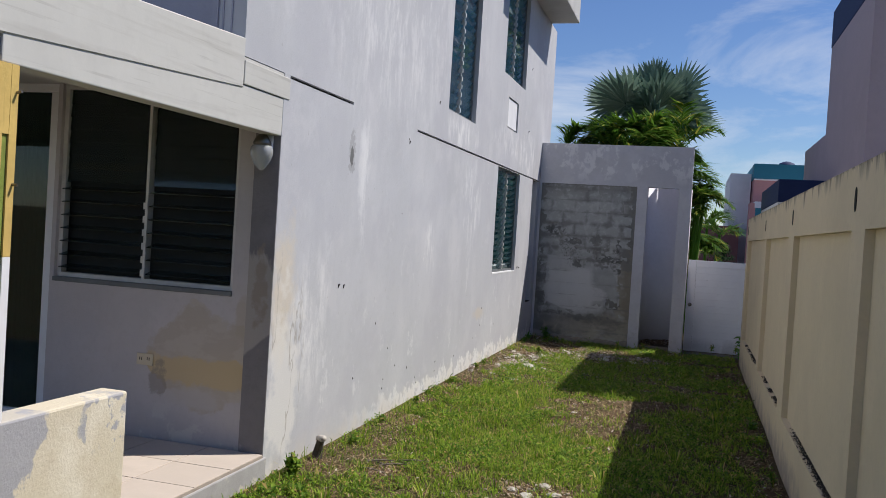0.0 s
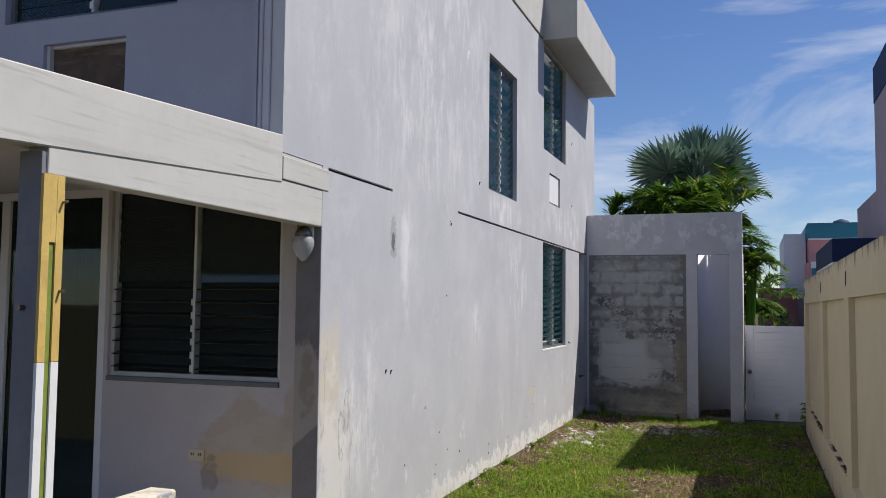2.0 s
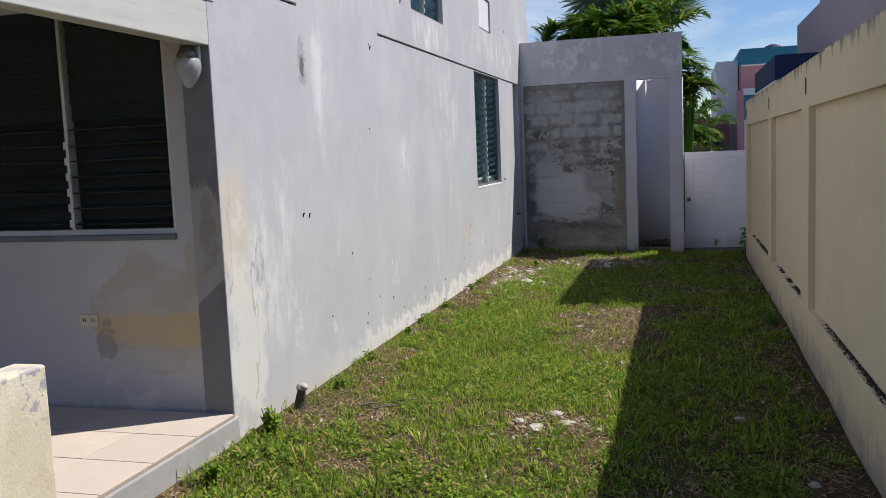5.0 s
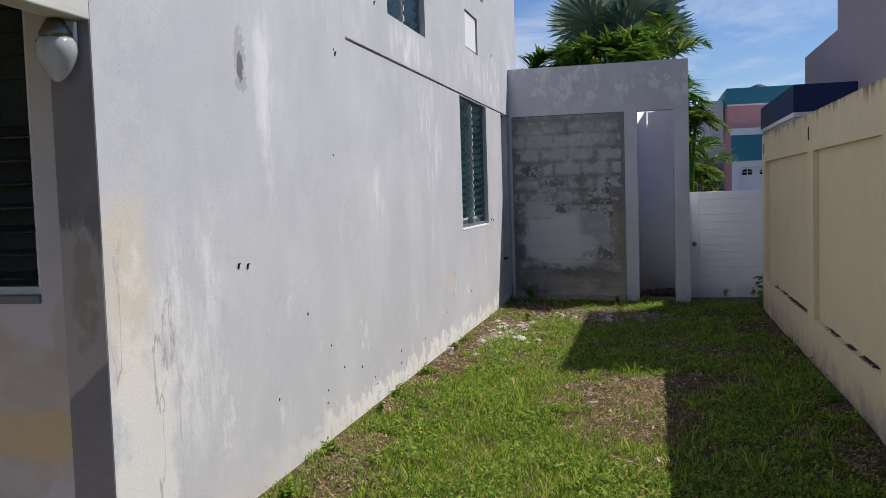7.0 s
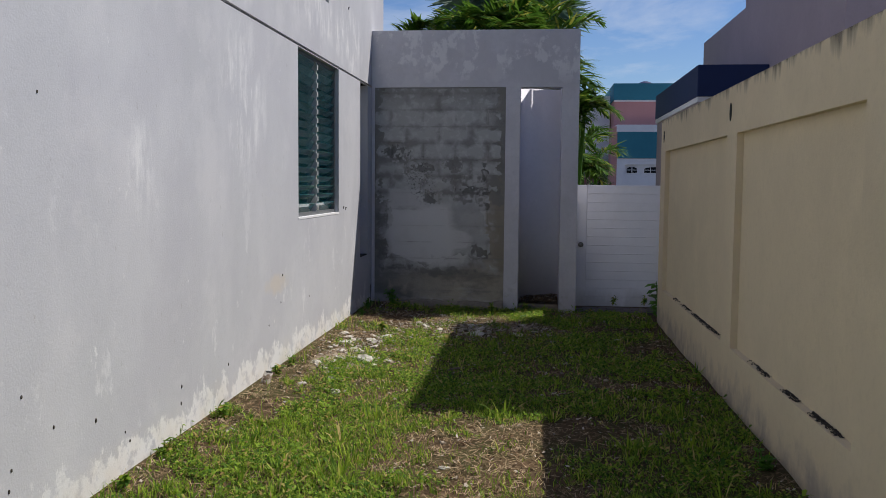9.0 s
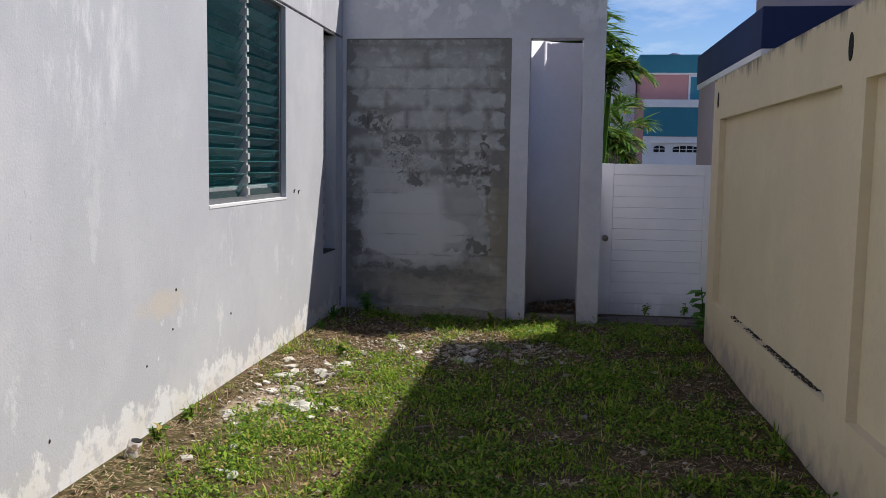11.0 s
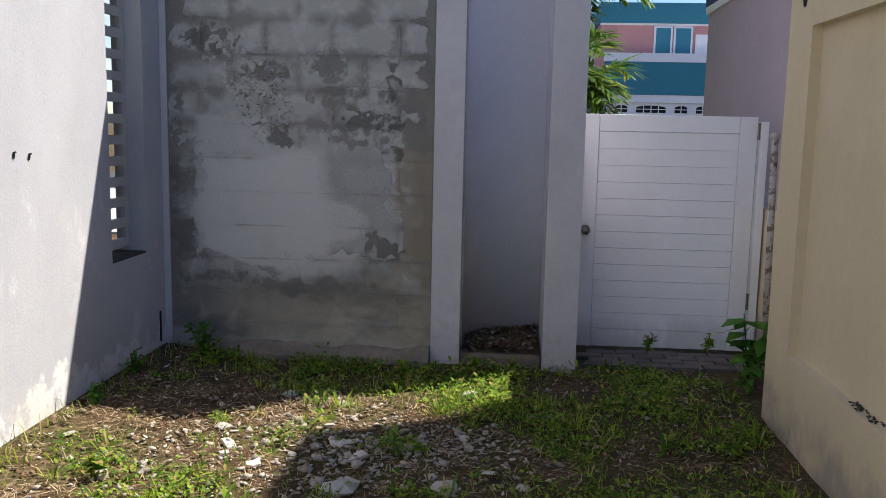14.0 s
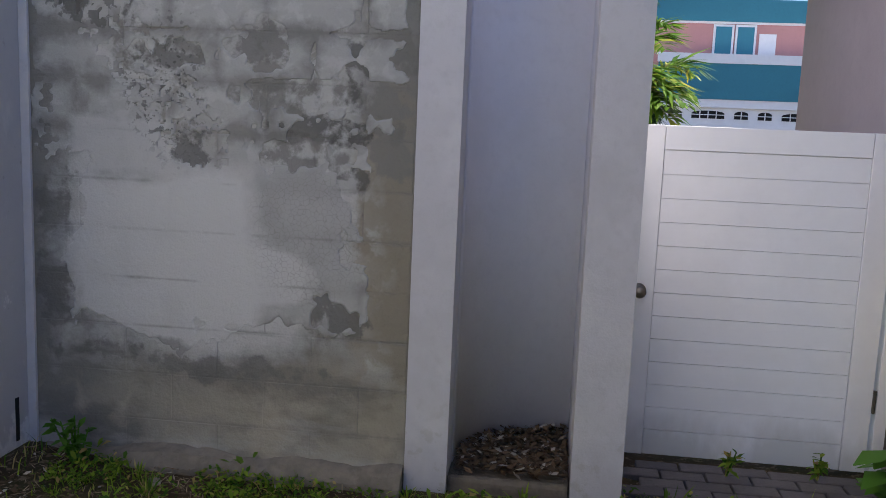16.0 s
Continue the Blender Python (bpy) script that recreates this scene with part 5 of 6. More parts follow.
for i, (wx_, wy_) in enumerate(((-2.6, 7.4), (-2.6, 9.7), (-2.6, 8.4), (-2.55, 6.6), (-0.75, 14.95), (0.35, 15.6), (0.75, 15.65), (-2.2, 13.2), (-1.15, 14.75), (-2.62, 8.9), (-2.6, 10.9), (-2.6, 11.3), (0.62, 11.2), (0.64, 7.1))):
    leaf_plant("lawn_weed", (wx_, wy_, 0.01), 4, 8, 0.13, 0.05, 50 + i, "small green weed rooted in the lawn", WEED)


# ---- lawn ----
def spots(n, seed, x0=-2.66, x1=0.70, y0=-2.5, y1=15.48):
    rs = np.random.RandomState(seed)
    x, y = rs.uniform(x0, x1, n), rs.uniform(y0, y1, n)
    return rs, x, np.where((x < -0.3) & (y > 15.15), y - 1.0, y)


BARE = ((-0.95, 9.4, 0.36), (-0.72, 8.5, 0.34), (-2.1, 12.7, 0.45), (-1.95, 13.9, 0.42), (-1.05, 13.6, 0.50), (-2.3, 6.2, 0.34), (-0.98, 6.0, 0.30), (0.0, 11.2, 0.3), (-0.15, 9.7, 0.25), (-2.2, 14.3, 0.35), (-0.3, 4.2, 0.35), (0.5, 12.8, 0.4))
LUSH = ((-1.65, 7.4, 0.95), (-0.72, 10.35, 0.28), (-2.25, 12.3, 0.22), (-2.2, 9.2, 0.6), (0.1, 8.6, 0.5), (-1.2, 11.6, 0.5), (-1.3, 4.4, 0.8), (0.1, 13.2, 0.35), (-0.7, 14.75, 0.3), (-0.2, 12.7, 0.6), (0.25, 11.5, 0.4), (-0.3, 13.9, 0.22), (0.2, 14.7, 0.25), (-0.95, 12.2, 0.35), (0.3, 10.3, 0.4), (0.1, 9.4, 0.4), (-0.2, 7.2, 0.5), (-2.35, 13.3, 0.25), (-2.2, 14.8, 0.22), (-1.6, 14.9, 0.2), (-2.5, 14.3, 0.2), (-1.2, 14.7, 0.25)) + tuple((random.Random(k).uniform(-2.5, -0.4), random.Random(k + 99).uniform(10.8, 14.9), random.Random(k + 55).uniform(0.10, 0.24)) for k in range(26))


def patches(x, y, rows):
    best = np.zeros(len(x))
    wob = 0.45 + 0.7 * field(x + 5, y + 3, 0.26) + 0.45 * field(x + 1, y + 8, 0.09)
    for px_, py_, r_ in rows:
        best = np.maximum(best, np.clip(1.5 - np.hypot(x - px_, (y - py_) * 0.8) / (r_ * wob), 0, 1))
    return best


def green_share(x, y):
    """How thickly the lawn grows: thick in the sunny middle, worn towards the far end, the wall and the shaded side."""
    g = 0.52 + 1.3 * (field(x, y, 0.6) - 0.5) + 1.1 * (field(x + 9, y, 0.16) - 0.5)
    g = g - 0.9 * patches(x, y, BARE) + 0.85 * patches(x, y, LUSH)
    g -= 0.30 * np.clip((y - 13.2) / 1.2, 0, 1) * (x < -0.8) + 0.35 * np.clip((x - 0.35) / 0.3, 0, 1) + 0.35 * np.clip((-2.35 - x) / 0.25, 0, 1) * (y > 9.5)
    clumps = np.clip((field(x + 6, y + 1, 0.30) * 0.6 + field(x + 2, y + 7, 0.11) * 0.4 - 0.46) * 5, 0, 1)
    g += 0.55 * clumps * np.clip((y - 8.6) / 1.2, 0, 1) * (1 - 0.6 * patches(x, y, BARE[4:5]))
    g -= 1.0 * np.clip((-2.18 - x + 0.5 * (field(x + 3, y, 0.3) - 0.5)) / 0.22, 0, 1) * np.clip((y - 6.2) / 0.8, 0, 1) * (field(x + 3, y, 0.16) > 0.30)
    return np.clip(0.48 + 1.45 * (g - 0.5), 0.0, 1)


def grass(name, n, seed, h, w, material, label, share, lean=0.6):
    rs, x, y = spots(n, seed)
    keep = rs.rand(n) < share(x, y)
    x, y = x[keep], y[keep]
    m = len(x)
    a = rs.uniform(0, 6.28, m)
    tilt = rs.uniform(0.1, lean, m)
    hh = h * rs.uniform(0.45, 1.25, m) * (0.7 + 0.6 * field(x, y, 0.4))
    d = np.stack([np.cos(a) * np.sin(tilt), np.sin(a) * np.sin(tilt), np.cos(tilt)], 1)
    base = np.stack([x, y, ground_z(x, y) - 0.004], 1)
    s = np.stack([-np.sin(a), np.cos(a), np.zeros(m)], 1) * (w * rs.uniform(0.6, 1.3, m) / 2)[:, None]
    mid = base + d * (hh * 0.55)[:, None]
    out = np.stack([np.cos(a), np.sin(a), -0.35 * np.ones(m)], 1)
    tip = base + d * hh[:, None] + out * (hh * 0.35)[:, None]
    v = np.stack([base - s, base + s, mid + s * 0.8, mid - s * 0.8, tip], 1)
    ob = raw(name, v, ((0, 1, 2, 3), (3, 2, 4)), material)
    return tagged(ob, label, "grass", kind="stuff")


def flat_bits(name, n, seed, size, material, label, share, category, ratio=0.5, lift=0.03, tip=0.5):
    rs, x, y = spots(n, seed)
    keep = rs.rand(n) < share(x, y)
    x, y = x[keep], y[keep]
    m = len(x)
    a, sz = rs.uniform(0, 6.28, m), size * rs.uniform(0.5, 1.4, m)
    u = np.stack([np.cos(a), np.sin(a), rs.uniform(-tip, tip, m)], 1) * sz[:, None] / 2
    p = np.stack([-np.sin(a), np.cos(a), rs.uniform(-tip, tip, m)], 1) * (sz * ratio)[:, None] / 2
    c = np.stack([x, y, ground_z(x, y) + rs.uniform(0.004, lift, m)], 1)
    v = np.stack([c - u, c - u * 0.2 + p, c + u * 0.55 + p * 0.6, c + u, c + u * 0.55 - p * 0.6, c - u * 0.2 - p], 1)
    return tagged(raw(name, v, ((0, 1, 2, 3), (0, 3, 4, 5)), material), label, category, kind="stuff")


def tufts(name, n, seed, blades, h, w, material, label, share, category="grass", broad=False, flat=0.0):
    """Clumps of blades or leaves that fan out of one root, each clump with its own height."""
    rs, x, y = spots(n, seed)
    keep = rs.rand(n) < share(x, y)
    x, y = x[keep], y[keep]
    m = len(x)
    size = np.repeat(rs.gamma(5, 0.2, m), blades)
    x, y = np.repeat(x, blades), np.repeat(y, blades)
    m = len(x)
    a = rs.uniform(0, 6.28, m)
    r = np.abs(rs.randn(m)) * 0.014 * size
    base = np.stack([x + r * np.cos(a), y + r * np.sin(a), np.zeros(m)], 1)
    base[:, 2] = ground_z(base[:, 0], base[:, 1]) + (rs.uniform(0.0, 0.035, m) * size if broad else -0.004)
    tilt = rs.uniform(0.15, 1.0, m) + flat
    ln = h * size * rs.uniform(0.55, 1.2, m)
    d = np.stack([np.cos(a) * np.sin(tilt), np.sin(a) * np.sin(tilt), np.cos(tilt)], 1)
    s_ = np.stack([-np.sin(a), np.cos(a), rs.uniform(-0.3, 0.3, m)], 1) * (w * np.sqrt(size) * rs.uniform(0.7, 1.3, m) / 2)[:, None]
    droop = np.array([0, 0, -1.0]) * (ln * rs.uniform(0.1, 0.45, m))[:, None]
    mid = base + d * (ln * 0.55)[:, None] + droop * 0.2
    tip = base + d * ln[:, None] + droop
    v = np.stack([base - s_ * 0.4, base + s_ * 0.4, mid + s_, mid - s_, tip], 1)
    return tagged(raw(name, v, ((0, 1, 2, 3), (3, 2, 4)), material), label, category, kind="stuff")


def far(x, y):
    """0 on the near lawn, 1 on the worn ground by the end wall."""
    return np.clip((y - 9.8) / 1.6, 0, 1)


def weedy(x, y):
    return np.clip((field(x + 4, y + 2, 0.30) - 0.42) * 5, 0, 1)


grass("lawn_grass", 250000, 61, 0.055, 0.006, GRASS, "short patchy green lawn grass blades", lambda x, y: np.clip((0.6 * green_share(x, y) + 0.6 * patches(x, y, LUSH[:1]) + 0.01) * (1 - 0.72 * far(x, y)) * (1 - 0.4 * np.clip((x + 0.3) / 0.3, 0, 1)), 0, 1))
grass("lawn_grass_tufts", 26000, 62, 0.10, 0.006, GRASS, "longer grass tufts along the wall bases", lambda x, y: 0.9 * np.exp(-((x + 2.62) / 0.10) ** 2) * (field(x, y, 0.3) > 0.45) * (y > 5.3) + 0.5 * np.exp(-((x - 0.68) / 0.08) ** 2) * (field(x, y, 0.4) > 0.5) + 0.9 * np.exp(-((x + 2.5) / 0.16) ** 2) * (y > 3.4) * (y < 5.9) + 0.02 * (field(x, y, 0.3) > 0.7))
tufts("lawn_grass_clumps", 9500, 67, 15, 0.075, 0.006, GRASS, "clumps of longer lawn grass", lambda x, y: np.clip(green_share(x, y) * (0.35 + 0.6 * (1 - weedy(x, y))) * (1 - 0.6 * far(x, y)), 0, 1))
tufts("lawn_weed_rosettes", 26000, 68, 8, 0.027, 0.012, WEED, "spreading broad-leaved weeds in the lawn", lambda x, y: np.clip(green_share(x, y) * (0.12 + 0.95 * weedy(x, y)) * (1 + 0.3 * far(x, y)) - 0.25 * patches(x, y, LUSH[:1]), 0, 1), "weeds", True, 0.45)
flat_bits("lawn_clover", 230000, 63, 0.020, WEED, "low small-leaved weeds in the lawn", lambda x, y: np.clip(1.05 * green_share(x, y) * (0.22 + 0.95 * weedy(x, y)) - 0.3 * patches(x, y, LUSH[:1]), 0, 1), "weeds", 0.55, 0.05, 0.9)
flat_bits("straw_litter", 210000, 64, 0.055, STRAW, "dry straw and dead grass on the soil", lambda x, y: np.clip(0.62 - 0.7 * green_share(x, y), 0.04, 1) * (0.35 + 0.65 * (field(x, y + 4, 0.2) > 0.45)), "litter", 0.065, 0.03, 0.35)
flat_bits("leaf_litter", 80000, 65, 0.026, LITTER, "small dead brown leaves on the soil", lambda x, y: np.clip(0.5 - 0.55 * green_share(x, y), 0.02, 1), "litter", 0.45, 0.025, 0.6)
rs = np.random.RandomState(66)
lx, ly = rs.uniform(-0.84, -0.36, 1500), rs.uniform(15.24, 15.78, 1500)
ok = ((lx + 0.36) / 0.47) ** 2 + (np.clip(ly - 15.40, 0, 1) / 0.38) ** 2 < 1
lx, ly = lx[ok], ly[ok]
la, ls = rs.uniform(0, 6.28, len(lx)), rs.uniform(0.02, 0.06, len(lx))
lc = np.stack([lx, ly, 0.072 + rs.uniform(0, 0.035, len(lx)) + 0.03 * (ly - 15.2)], 1)
lu = np.stack([np.cos(la), np.sin(la), rs.uniform(-0.5, 0.5, len(lx))], 1) * ls[:, None] / 2
lp = np.stack([-np.sin(la), np.cos(la), rs.uniform(-0.5, 0.5, len(lx))], 1) * ls[:, None] / 5
tagged(raw("niche_leaf_litter", np.stack([lc - lu, lc + lp, lc + lu, lc - lp], 1), ((0, 1, 2, 3),), LITTER), "dead brown leaves heaped on the niche floor", "litter", kind="stuff")


# ---- stones and rubble ----
def stone_mesh(seed, flat=0.6):
    rs = np.random.RandomState(seed)
    bm = bmesh.new()
    bmesh.ops.create_icosphere(bm, subdivisions=2, radius=0.5)
    for v in bm.verts:
        v.co = Vector(tuple(round(c * 3.2) / 3.2 for c in v.co)) * 0.6 + v.co * 0.4
        k = 1 + 0.5 * (noise.noise(v.co * 1.7 + Vector((seed, 0, 0)))) + 0.12 * noise.noise(v.co * 5)
        v.co *= k
        v.co.z = max(v.co.z, -0.25) * flat
    me = bpy.data.meshes.new("stone")
    bm.to_mesh(me)
    bm.free()
    me.materials.append(STONE)
    return me


stone_kinds = [stone_mesh(s, 0.48) for s in range(5)]


def stone(x, y, size, k, label, flat=1.0):
    ob = new("stone", stone_kinds[k % 5])
    ob.matrix_basis = pose(x, y, float(ground_z(x, y)) + 0.08 * size * flat, 0, 0, 47 * k) @ Matrix.Diagonal((size, size * 0.75, size * flat, 1))
    return tagged(ob, label, "stone", "loose stones on the lawn")


stone(-2.08, 11.74, 0.20, 0, "pale grey limestone lump on the lawn")
stone(-1.21, 13.26, 0.17, 1, "flat pale stone lying in the shade")
stone(-0.80, 13.32, 0.15, 2, "flat pale stone lying in the shade", 0.6)
for i, (a, b, s) in enumerate(((-0.45, 3.3, 0.10), (-0.15, 3.45, 0.09), (-1.02, 5.95, 0.12), (-1.15, 6.1, 0.09), (-0.85, 6.05, 0.10), (-2.1, 12.93, 0.14), (-2.52, 12.86, 0.13), (-0.95, 6.25, 0.1), (0.25, 3.7, 0.12), (0.45, 5.4, 0.08), (-1.9, 13.9, 0.1), (-1.4, 14.3, 0.1), (-0.75, 14.6, 0.12), (-1.7, 14.4, 0.1), (0.2, 13.2, 0.08), (-2.25, 12.1, 0.13), (-2.4, 12.4, 0.14), (-2.2, 12.6, 0.12), (-2.45, 11.5, 0.12), (-1.1, 9.0, 0.06), (0.0, 8.6, 0.07), (0.35, 10.2, 0.06))):
    stone(a, b, s, i, "small pale rubble stone half buried in the lawn", 0.7)
rs = np.random.RandomState(71)
ico = bmesh.new()
bmesh.ops.create_icosphere(ico, subdivisions=1, radius=0.5)
ico.verts.ensure_lookup_table()
iv = np.array([v.co[:] for v in ico.verts])
ifc = tuple(tuple(v.index for v in f.verts) for f in ico.faces)
ico.free()
px = np.concatenate([rs.normal(-2.0, 0.40, 900), rs.normal(-1.25, 0.42, 1300), rs.uniform(-2.6, 0.6, 500), rs.normal(-0.98, 0.2, 160), rs.normal(-0.85, 0.16, 260), rs.uniform(-2.5, 0.6, 700), rs.normal(-2.3, 0.16, 350)])
py = np.concatenate([rs.normal(12.7, 0.9, 900), rs.normal(13.75, 0.34, 1300), rs.uniform(2, 15, 500), rs.normal(6.0, 0.2, 160), rs.normal(13.8, 0.16, 260), rs.uniform(10.5, 15.1, 700), rs.normal(12.1, 0.5, 350)])
ok = (px > -2.65) & (px < 0.68) & (py < 15.1)
px, py = px[ok], py[ok]
psz = 0.005 + rs.gamma(1.3, 0.0085, len(px))
pv = iv[None] * (1 + 0.38 * rs.randn(len(px), len(iv), 1)) * psz[:, None, None] * np.stack([np.ones(len(px)), rs.uniform(0.5, 1, len(px)), rs.uniform(0.25, 0.6, len(px))], 1)[:, None, :]
pa = rs.uniform(0, 6.28, len(px))
pr = np.stack([pv[..., 0] * np.cos(pa)[:, None] - pv[..., 1] * np.sin(pa)[:, None], pv[..., 0] * np.sin(pa)[:, None] + pv[..., 1] * np.cos(pa)[:, None], pv[..., 2]], 2)
pr += np.stack([px, py, ground_z(px, py) + 0.006], 1)[:, None, :]
tagged(raw("pebbles", pr, ifc, PEBBLE), "pale pebbles and plaster crumbs scattered on soil", "pebbles", kind="stuff")
for i in range(9):
    r = random.Random(i)
    bm = bmesh.new()
    a = r.uniform(0, 3.1)
    x0, y0, l = (-2.3 + 0.25 * r.random(), 6.0 + 0.5 * r.random(), 0.25) if i < 5 else (-2.3 + r.random(), 11.2 + 2 * r.random(), 0.18)
    p = Vector((x0, y0, float(ground_z(x0, y0)) + 0.015))
    q = p + Vector((math.cos(a) * l, math.sin(a) * l * 0.5, 0.01))
    rod(bm, p, (p + q) / 2 + Vector((0, 0, 0.008)), 0.007, 0.006, 6)
    rod(bm, (p + q) / 2 + Vector((0, 0, 0.008)), q, 0.006, 0.003, 6)
    tagged(part("twig", bm, BARK), "dry brown twig lying by the wall", "twig", "twigs by the wall")

for i in range(64):
    r = random.Random(500 + i)
    x0, y0 = (-2.25 + r.gauss(0, 0.16), 12.0 + r.gauss(0, 0.6)) if i < 46 else (-1.5 + r.gauss(0, 0.5), 13.7 + r.gauss(0, 0.4))
    x0 = max(x0, -2.6)
    bm = bmesh.new()
    k = r.randint(5, 7)
    w = r.uniform(0.02, 0.075)
    ring = []
    for a in range(k):
        rad = w * r.uniform(0.35, 1.0)
        ring.append((rad * math.cos(6.283 * a / k), 0.75 * rad * math.sin(6.283 * a / k)))
    low = [bm.verts.new((p, q, 0)) for p, q in ring]
    top = [bm.verts.new((p * 0.9, q * 0.9, 0.008)) for p, q in ring]
    bm.faces.new(low[::-1]), bm.faces.new(top)
    for a in range(k):
        bm.faces.new((low[a], low[(a + 1) % k], top[(a + 1) % k], top[a]))
    ob = part("plaster_shard", bm, PLASTER)
    ob.matrix_basis = pose(x0, y0, float(ground_z(x0, y0)) + 0.012, r.uniform(-14, 14), r.uniform(-14, 14), r.uniform(0, 360))
    tagged(ob, "broken flake of white wall plaster on the soil", "plaster shard", "plaster shards by the wall")

# ---- small wall details ----
rs = np.random.RandomState(81)
for y, z in ((7.73, 0.66), (7.96, 0.47), (8.32, 0.40), (9.32, 0.33), (9.31, 0.23), (8.61, 0.26), (7.65, 0.38), (7.63, 0.30), (7.90, 1.91), (11.37, 0.78), (8.66, 0.20), (7.98, 2.62), (7.36, 0.92), (10.1, 0.30), (11.0, 0.42), (12.2, 0.5), (11.32, 0.56), (6.9, 0.5)):
    bm = bmesh.new()
    s = float(rs.uniform(0.005, 0.009))
    bmesh.ops.create_cone(bm, cap_ends=True, segments=7, radius1=s, radius2=s * 0.7, depth=0.006, matrix=pose(X + 0.001, y, z, 0, 90, 0) @ Matrix.Diagonal((1.6, 1, 1, 1)))
    tagged(part("wall_pock", bm, GRIME), "small dark chipped pock in the wall render", "chip", "pocks in the house wall")
for y, z in ((6.48, 1.30), (6.58, 1.29), (13.60, 1.28), (13.72, 1.27), (8.9, 3.12), (13.86, 4.44), (13.87, 3.44), (8.0, 2.60)):
    bm = bmesh.new()
    rod(bm, (X - 0.01, y, z), (X + 0.014, y, z + 0.006), 0.004, 0.004, 7)
    rod(bm, (X + 0.002, y, z - 0.022), (X + 0.004, y, z), 0.004, 0.006, 7)
    tagged(part("wall_bolt", bm, GRIME), "rusty bolt stub sticking out of the wall", "bolt", "bolts in the house wall")

# ---- pieces: pavers, tiles, blocks ----
bm = bmesh.new()
box(bm, -0.098, 0.098, -0.048, 0.048, -0.03, 0.03, 0.006)
pav = part("paver", bm, PAVER)
paver_mesh = pav.data
strip = thing("paver_strip", (0.4, 15.62, -0.085), "worn dark paver strip under the gate", "paving", kind="structure")
pav.parent, pav.matrix_parent_inverse = strip, strip.matrix_basis.inverted()
first = True
for j in range(4):
    for i in range(6):
        ob = pav if first else new("paver", paver_mesh)
        first = False
        ob.parent = strip
        ob.matrix_parent_inverse = strip.matrix_basis.inverted()
        ob.matrix_basis = pose(-0.02 + i * 0.205 + 0.1 * (j % 2), 15.52 + j * 0.105, -0.085 + random.uniform(-0.004, 0.004), random.uniform(-1, 1), random.uniform(-1, 1), random.uniform(-1, 1))

bm = bmesh.new()
box(bm, -0.2, 0.2, -0.2, 0.2, -0.005, 0.005, 0.002)
tile_mesh = None
for i in range(9):
    for j in range(7):
        if tile_mesh is None:
            ob = part("tile", bm, TILE, porch_floor)
            tile_mesh = ob.data
        else:
            ob = new("tile", tile_mesh)
            ob.parent = porch_floor
        ob.matrix_basis = pose(-2.90 - i * 0.406, 5.155 - j * 0.406, 0.2125 + random.uniform(-0.0005, 0.0005))

block_kinds = []
for s in range(6):
    for half in (0, 1):
        r = random.Random(100 + s * 2 + half)
        L = 0.402 if not half else 0.2
        bm = bmesh.new()
        box(bm, -L / 2, L / 2, -0.02, 0.02, -0.1005, 0.1005, 0.003)
        for v in bm.verts:
            v.co.y += 0.002 * noise.noise(v.co * 9 + Vector((s * 3.1, 0, 0)))
        me = bpy.data.meshes.new("concrete_block")
        bmesh.ops.recalc_face_normals(bm, faces=bm.faces[:])
        bm.to_mesh(me)
        bm.free()
        me.materials.append(BLOCK)
        block_kinds.append(me)
r = random.Random(9)
for row in range(15):
    z = -0.215 + 0.1025 + row * 0.205
    if z + 0.1 > 2.76:
        break
    x = -2.655
    half_first = (row + 1) % 2
    while x < -1.12:
        want = 0.2 if (half_first or x + 0.4 > -1.02) else 0.4
        half_first = 0
        me = block_kinds[2 * r.randrange(6) + (1 if want < 0.3 else 0)]
        ob = new("concrete_block", me)
        ob.parent = block_wall
        ob.matrix_basis = pose(x + want / 2 + 0.003, Y + 0.0325 + r.uniform(-0.001, 0.001), z, 0, 0, r.uniform(-0.1, 0.1))
        x += want + 0.0045


# ---- worn plaster coat on the block wall ----
def inside(x, z, cx, cz, hw, hh):
    return (1 - np.hypot((x - cx) / hw, (z - cz) / hh)) * min(hw, hh)


def inside_box(x, z, x0, x1, z0, z1):
    return np.minimum(np.minimum(x - x0, x1 - x), np.minimum(z - z0, z1 - z))


nx, nz = 232, 396
gx, gz = np.meshgrid(np.linspace(-2.655, -1.035, nx), np.linspace(0.0, 2.715, nz))
gx, gz = gx.ravel(), gz.ravel()
coat = np.maximum(inside_box(gx, gz, -2.60, -1.10, 1.28, 2.9), inside_box(gx, gz, -2.45, -1.24, 0.62, 1.36))
coat = np.maximum(coat, np.maximum(inside(gx, gz, -2.02, 0.86, 0.46, 0.38), inside(gx, gz, -1.62, 0.86, 0.20, 0.14)))
coat = coat + 0.16 * (field(gx, gz, 0.20) - 0.5) + 0.10 * (field(gx + 7, gz, 0.07) - 0.5) + 0.05 * (field(gx, gz + 5, 0.025) - 0.5)
grain = field(gx + 3, gz + 3, 0.03) - 0.5
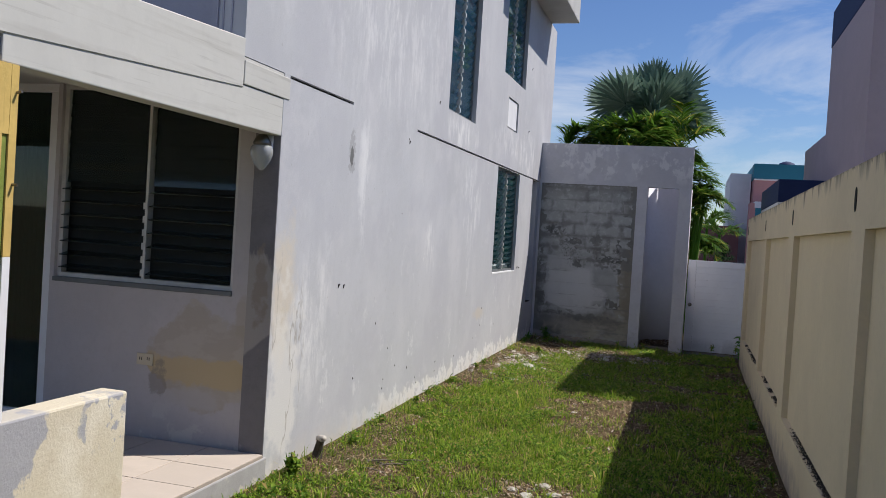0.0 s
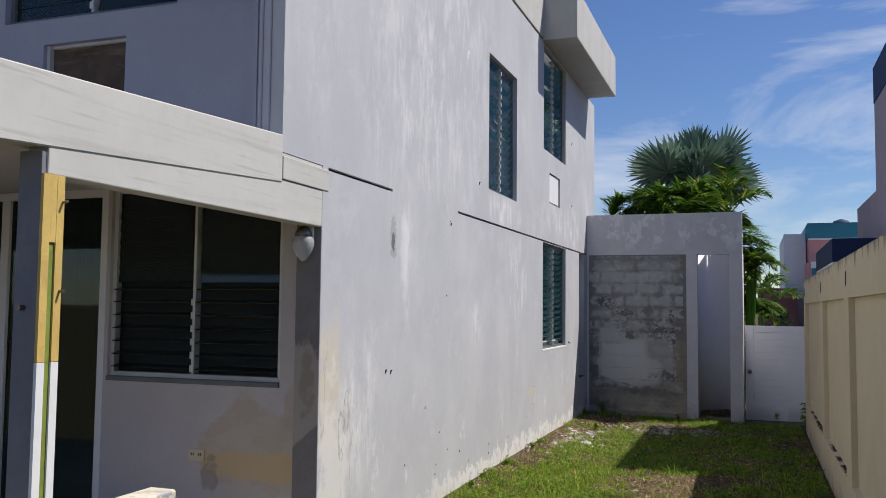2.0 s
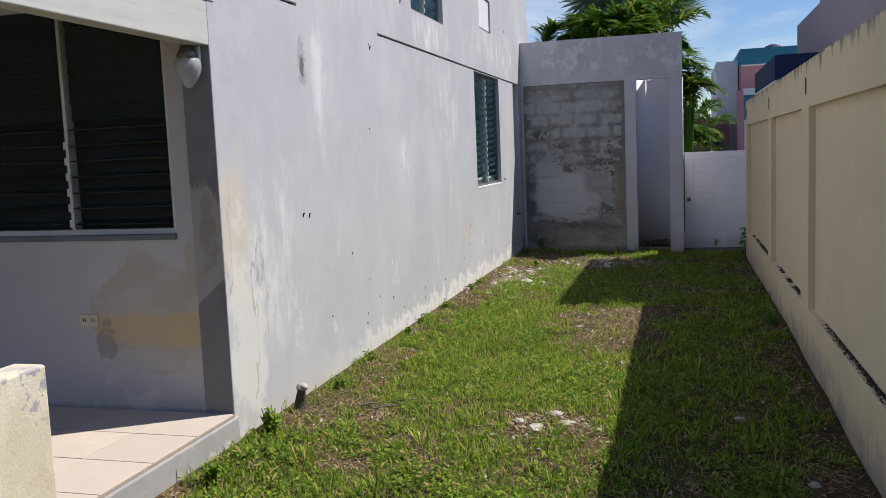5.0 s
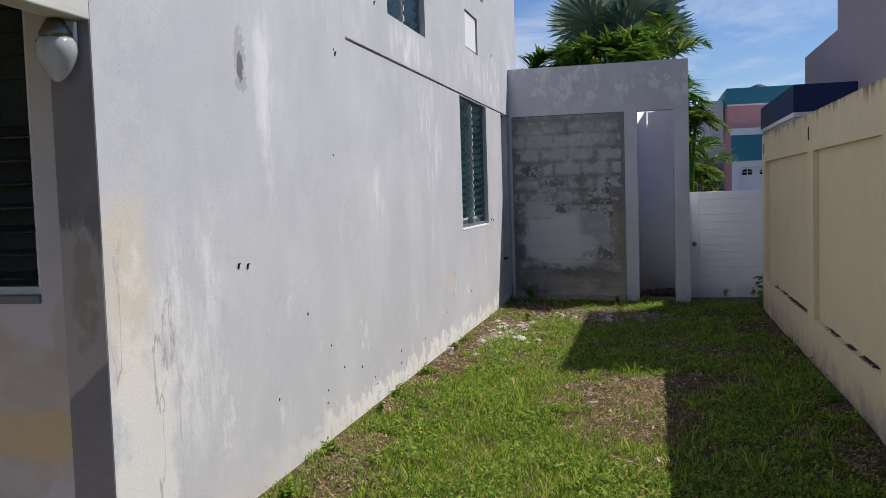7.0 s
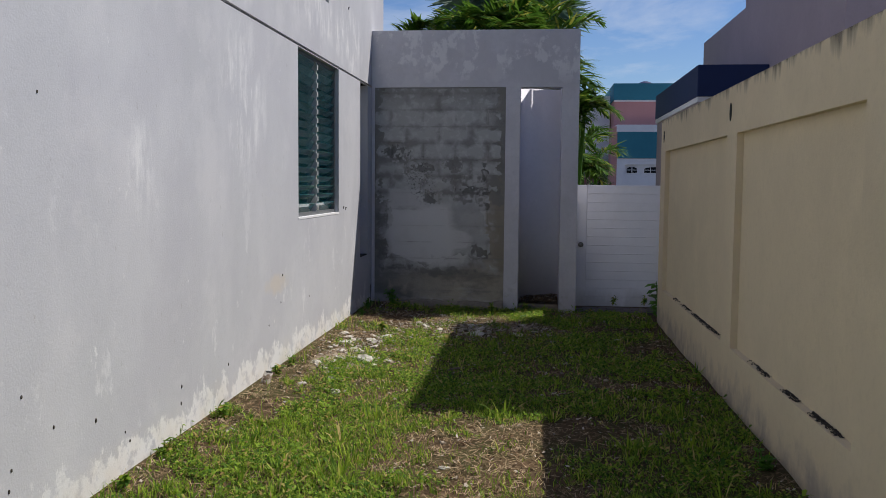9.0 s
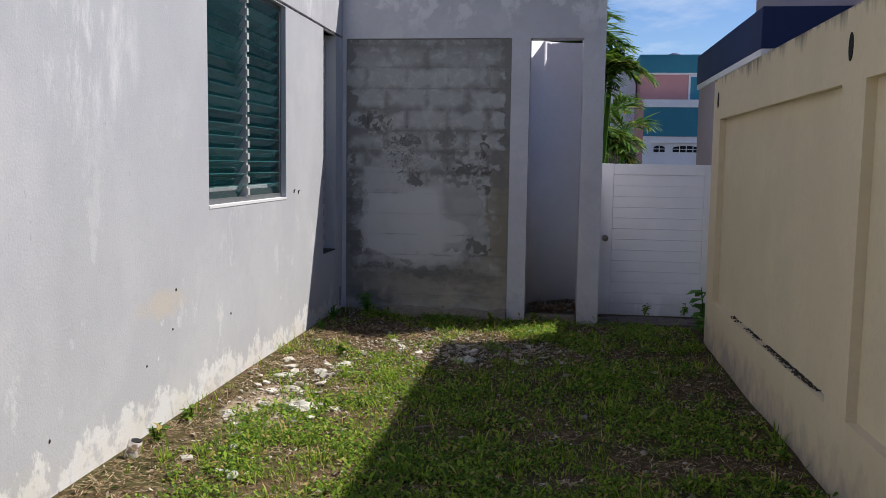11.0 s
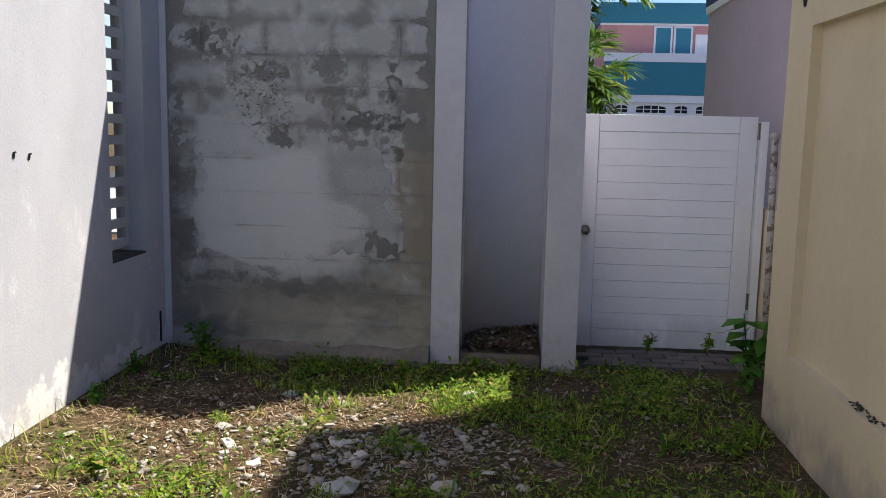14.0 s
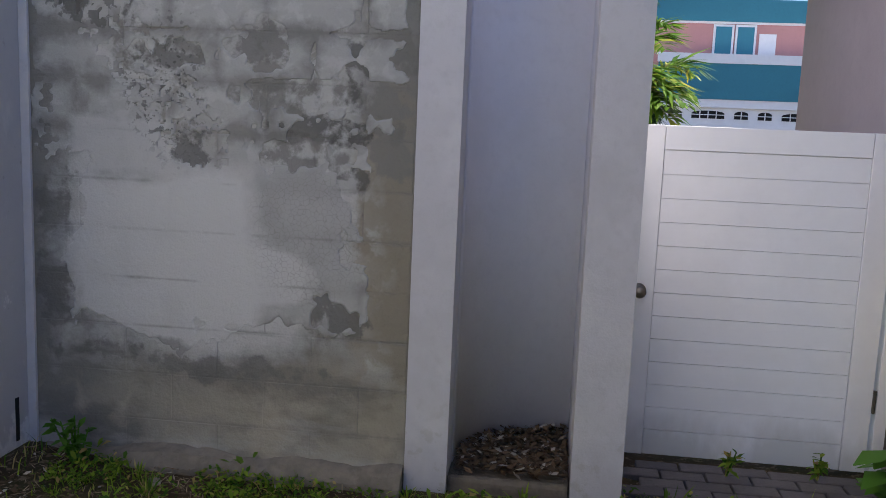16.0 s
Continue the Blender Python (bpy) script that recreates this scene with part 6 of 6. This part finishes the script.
for cx, cz, hw, hh in ((-1.53, 1.58, 0.20, 0.058), (-1.43, 1.455, 0.165, 0.045), (-1.49, 1.36, 0.17, 0.07), (-1.18, 1.57, 0.12, 0.06), (-1.13, 1.38, 0.11, 0.10), (-1.66, 1.775, 0.11, 0.08), (-2.06, 1.72, 0.13, 0.05), (-1.95, 1.36, 0.10, 0.07), (-2.45, 1.94, 0.05, 0.045), (-2.22, 1.89, 0.03, 0.045), (-1.28, 1.83, 0.035, 0.06), (-1.28, 1.66, 0.04, 0.06), (-1.28, 1.24, 0.06, 0.065), (-1.36, 0.69, 0.12, 0.065), (-1.20, 2.3, 0.07, 0.10), (-1.55, 0.60, 0.20, 0.05)):
    coat = np.minimum(coat, -inside(gx, gz, cx, cz, hw, hh) + 0.07 * (field(gx, gz, 0.05) - 0.5) + 0.05 * grain)
row_edge = np.minimum(np.mod(gz + 0.01, 0.205), 0.205 - np.mod(gz + 0.01, 0.205))
col_edge = np.abs(np.mod(gx + 2.66 + 0.2 * np.mod(np.floor((gz + 0.01) / 0.205), 2), 0.4045) - 0.2)
joint_gap = np.maximum(np.clip(1 - row_edge / 0.026, 0, 1), 0.7 * np.clip((col_edge - 0.18) / 0.02, 0, 1))
coat = coat - 0.09 * joint_gap * np.clip((gz - 1.32) / 0.12, 0, 1) * np.clip((field(gx + 1, gz + 4, 0.17) - 0.36) * 4, 0, 1)
slope = -1.15 * (gx + 2.06) + 1.55
band = np.clip(1.2 - np.abs(gz - slope) / 0.20, 0, 1) * (gz > 1.28) * (gz < 1.95) * (gx < -1.80)
coat = np.where((band > 0.3) & (field(gx + 2, gz + 9, 0.022) > 0.60 - 0.05 * band), -0.02, coat)
thick = np.clip(coat / 0.016 + 0.2, 0, 1)
course_dip = np.exp(-((np.mod(gz + 0.01, 0.205) - 0.1025) ** 2 - 0.1025 ** 2) ** 2 / 2e-6) * (field(gx, gz + 1, 0.3) > 0.45)
gy = Y + 0.0175 - 0.0085 * thick * thick * (3 - 2 * thick) + 0.0005 * course_dip + 0.0012 * (field(gx, gz, 0.3) - 0.5)
ids = np.arange(nx * nz).reshape(nz, nx)
quads = np.stack([ids[:-1, :-1], ids[:-1, 1:], ids[1:, 1:], ids[1:, :-1]], -1).reshape(-1, 4)
me = bpy.data.meshes.new("plaster_coat")
me.from_pydata(np.stack([gx, gy, gz], 1).tolist(), [], quads.tolist())
me.materials.append(SKIM)
plaster = new("plaster_coat", me)
plaster.parent = block_wall
plaster.matrix_parent_inverse = block_wall.matrix_basis.inverted()
tagged(plaster, "thin pale grey plaster coat flaking off the blocks")
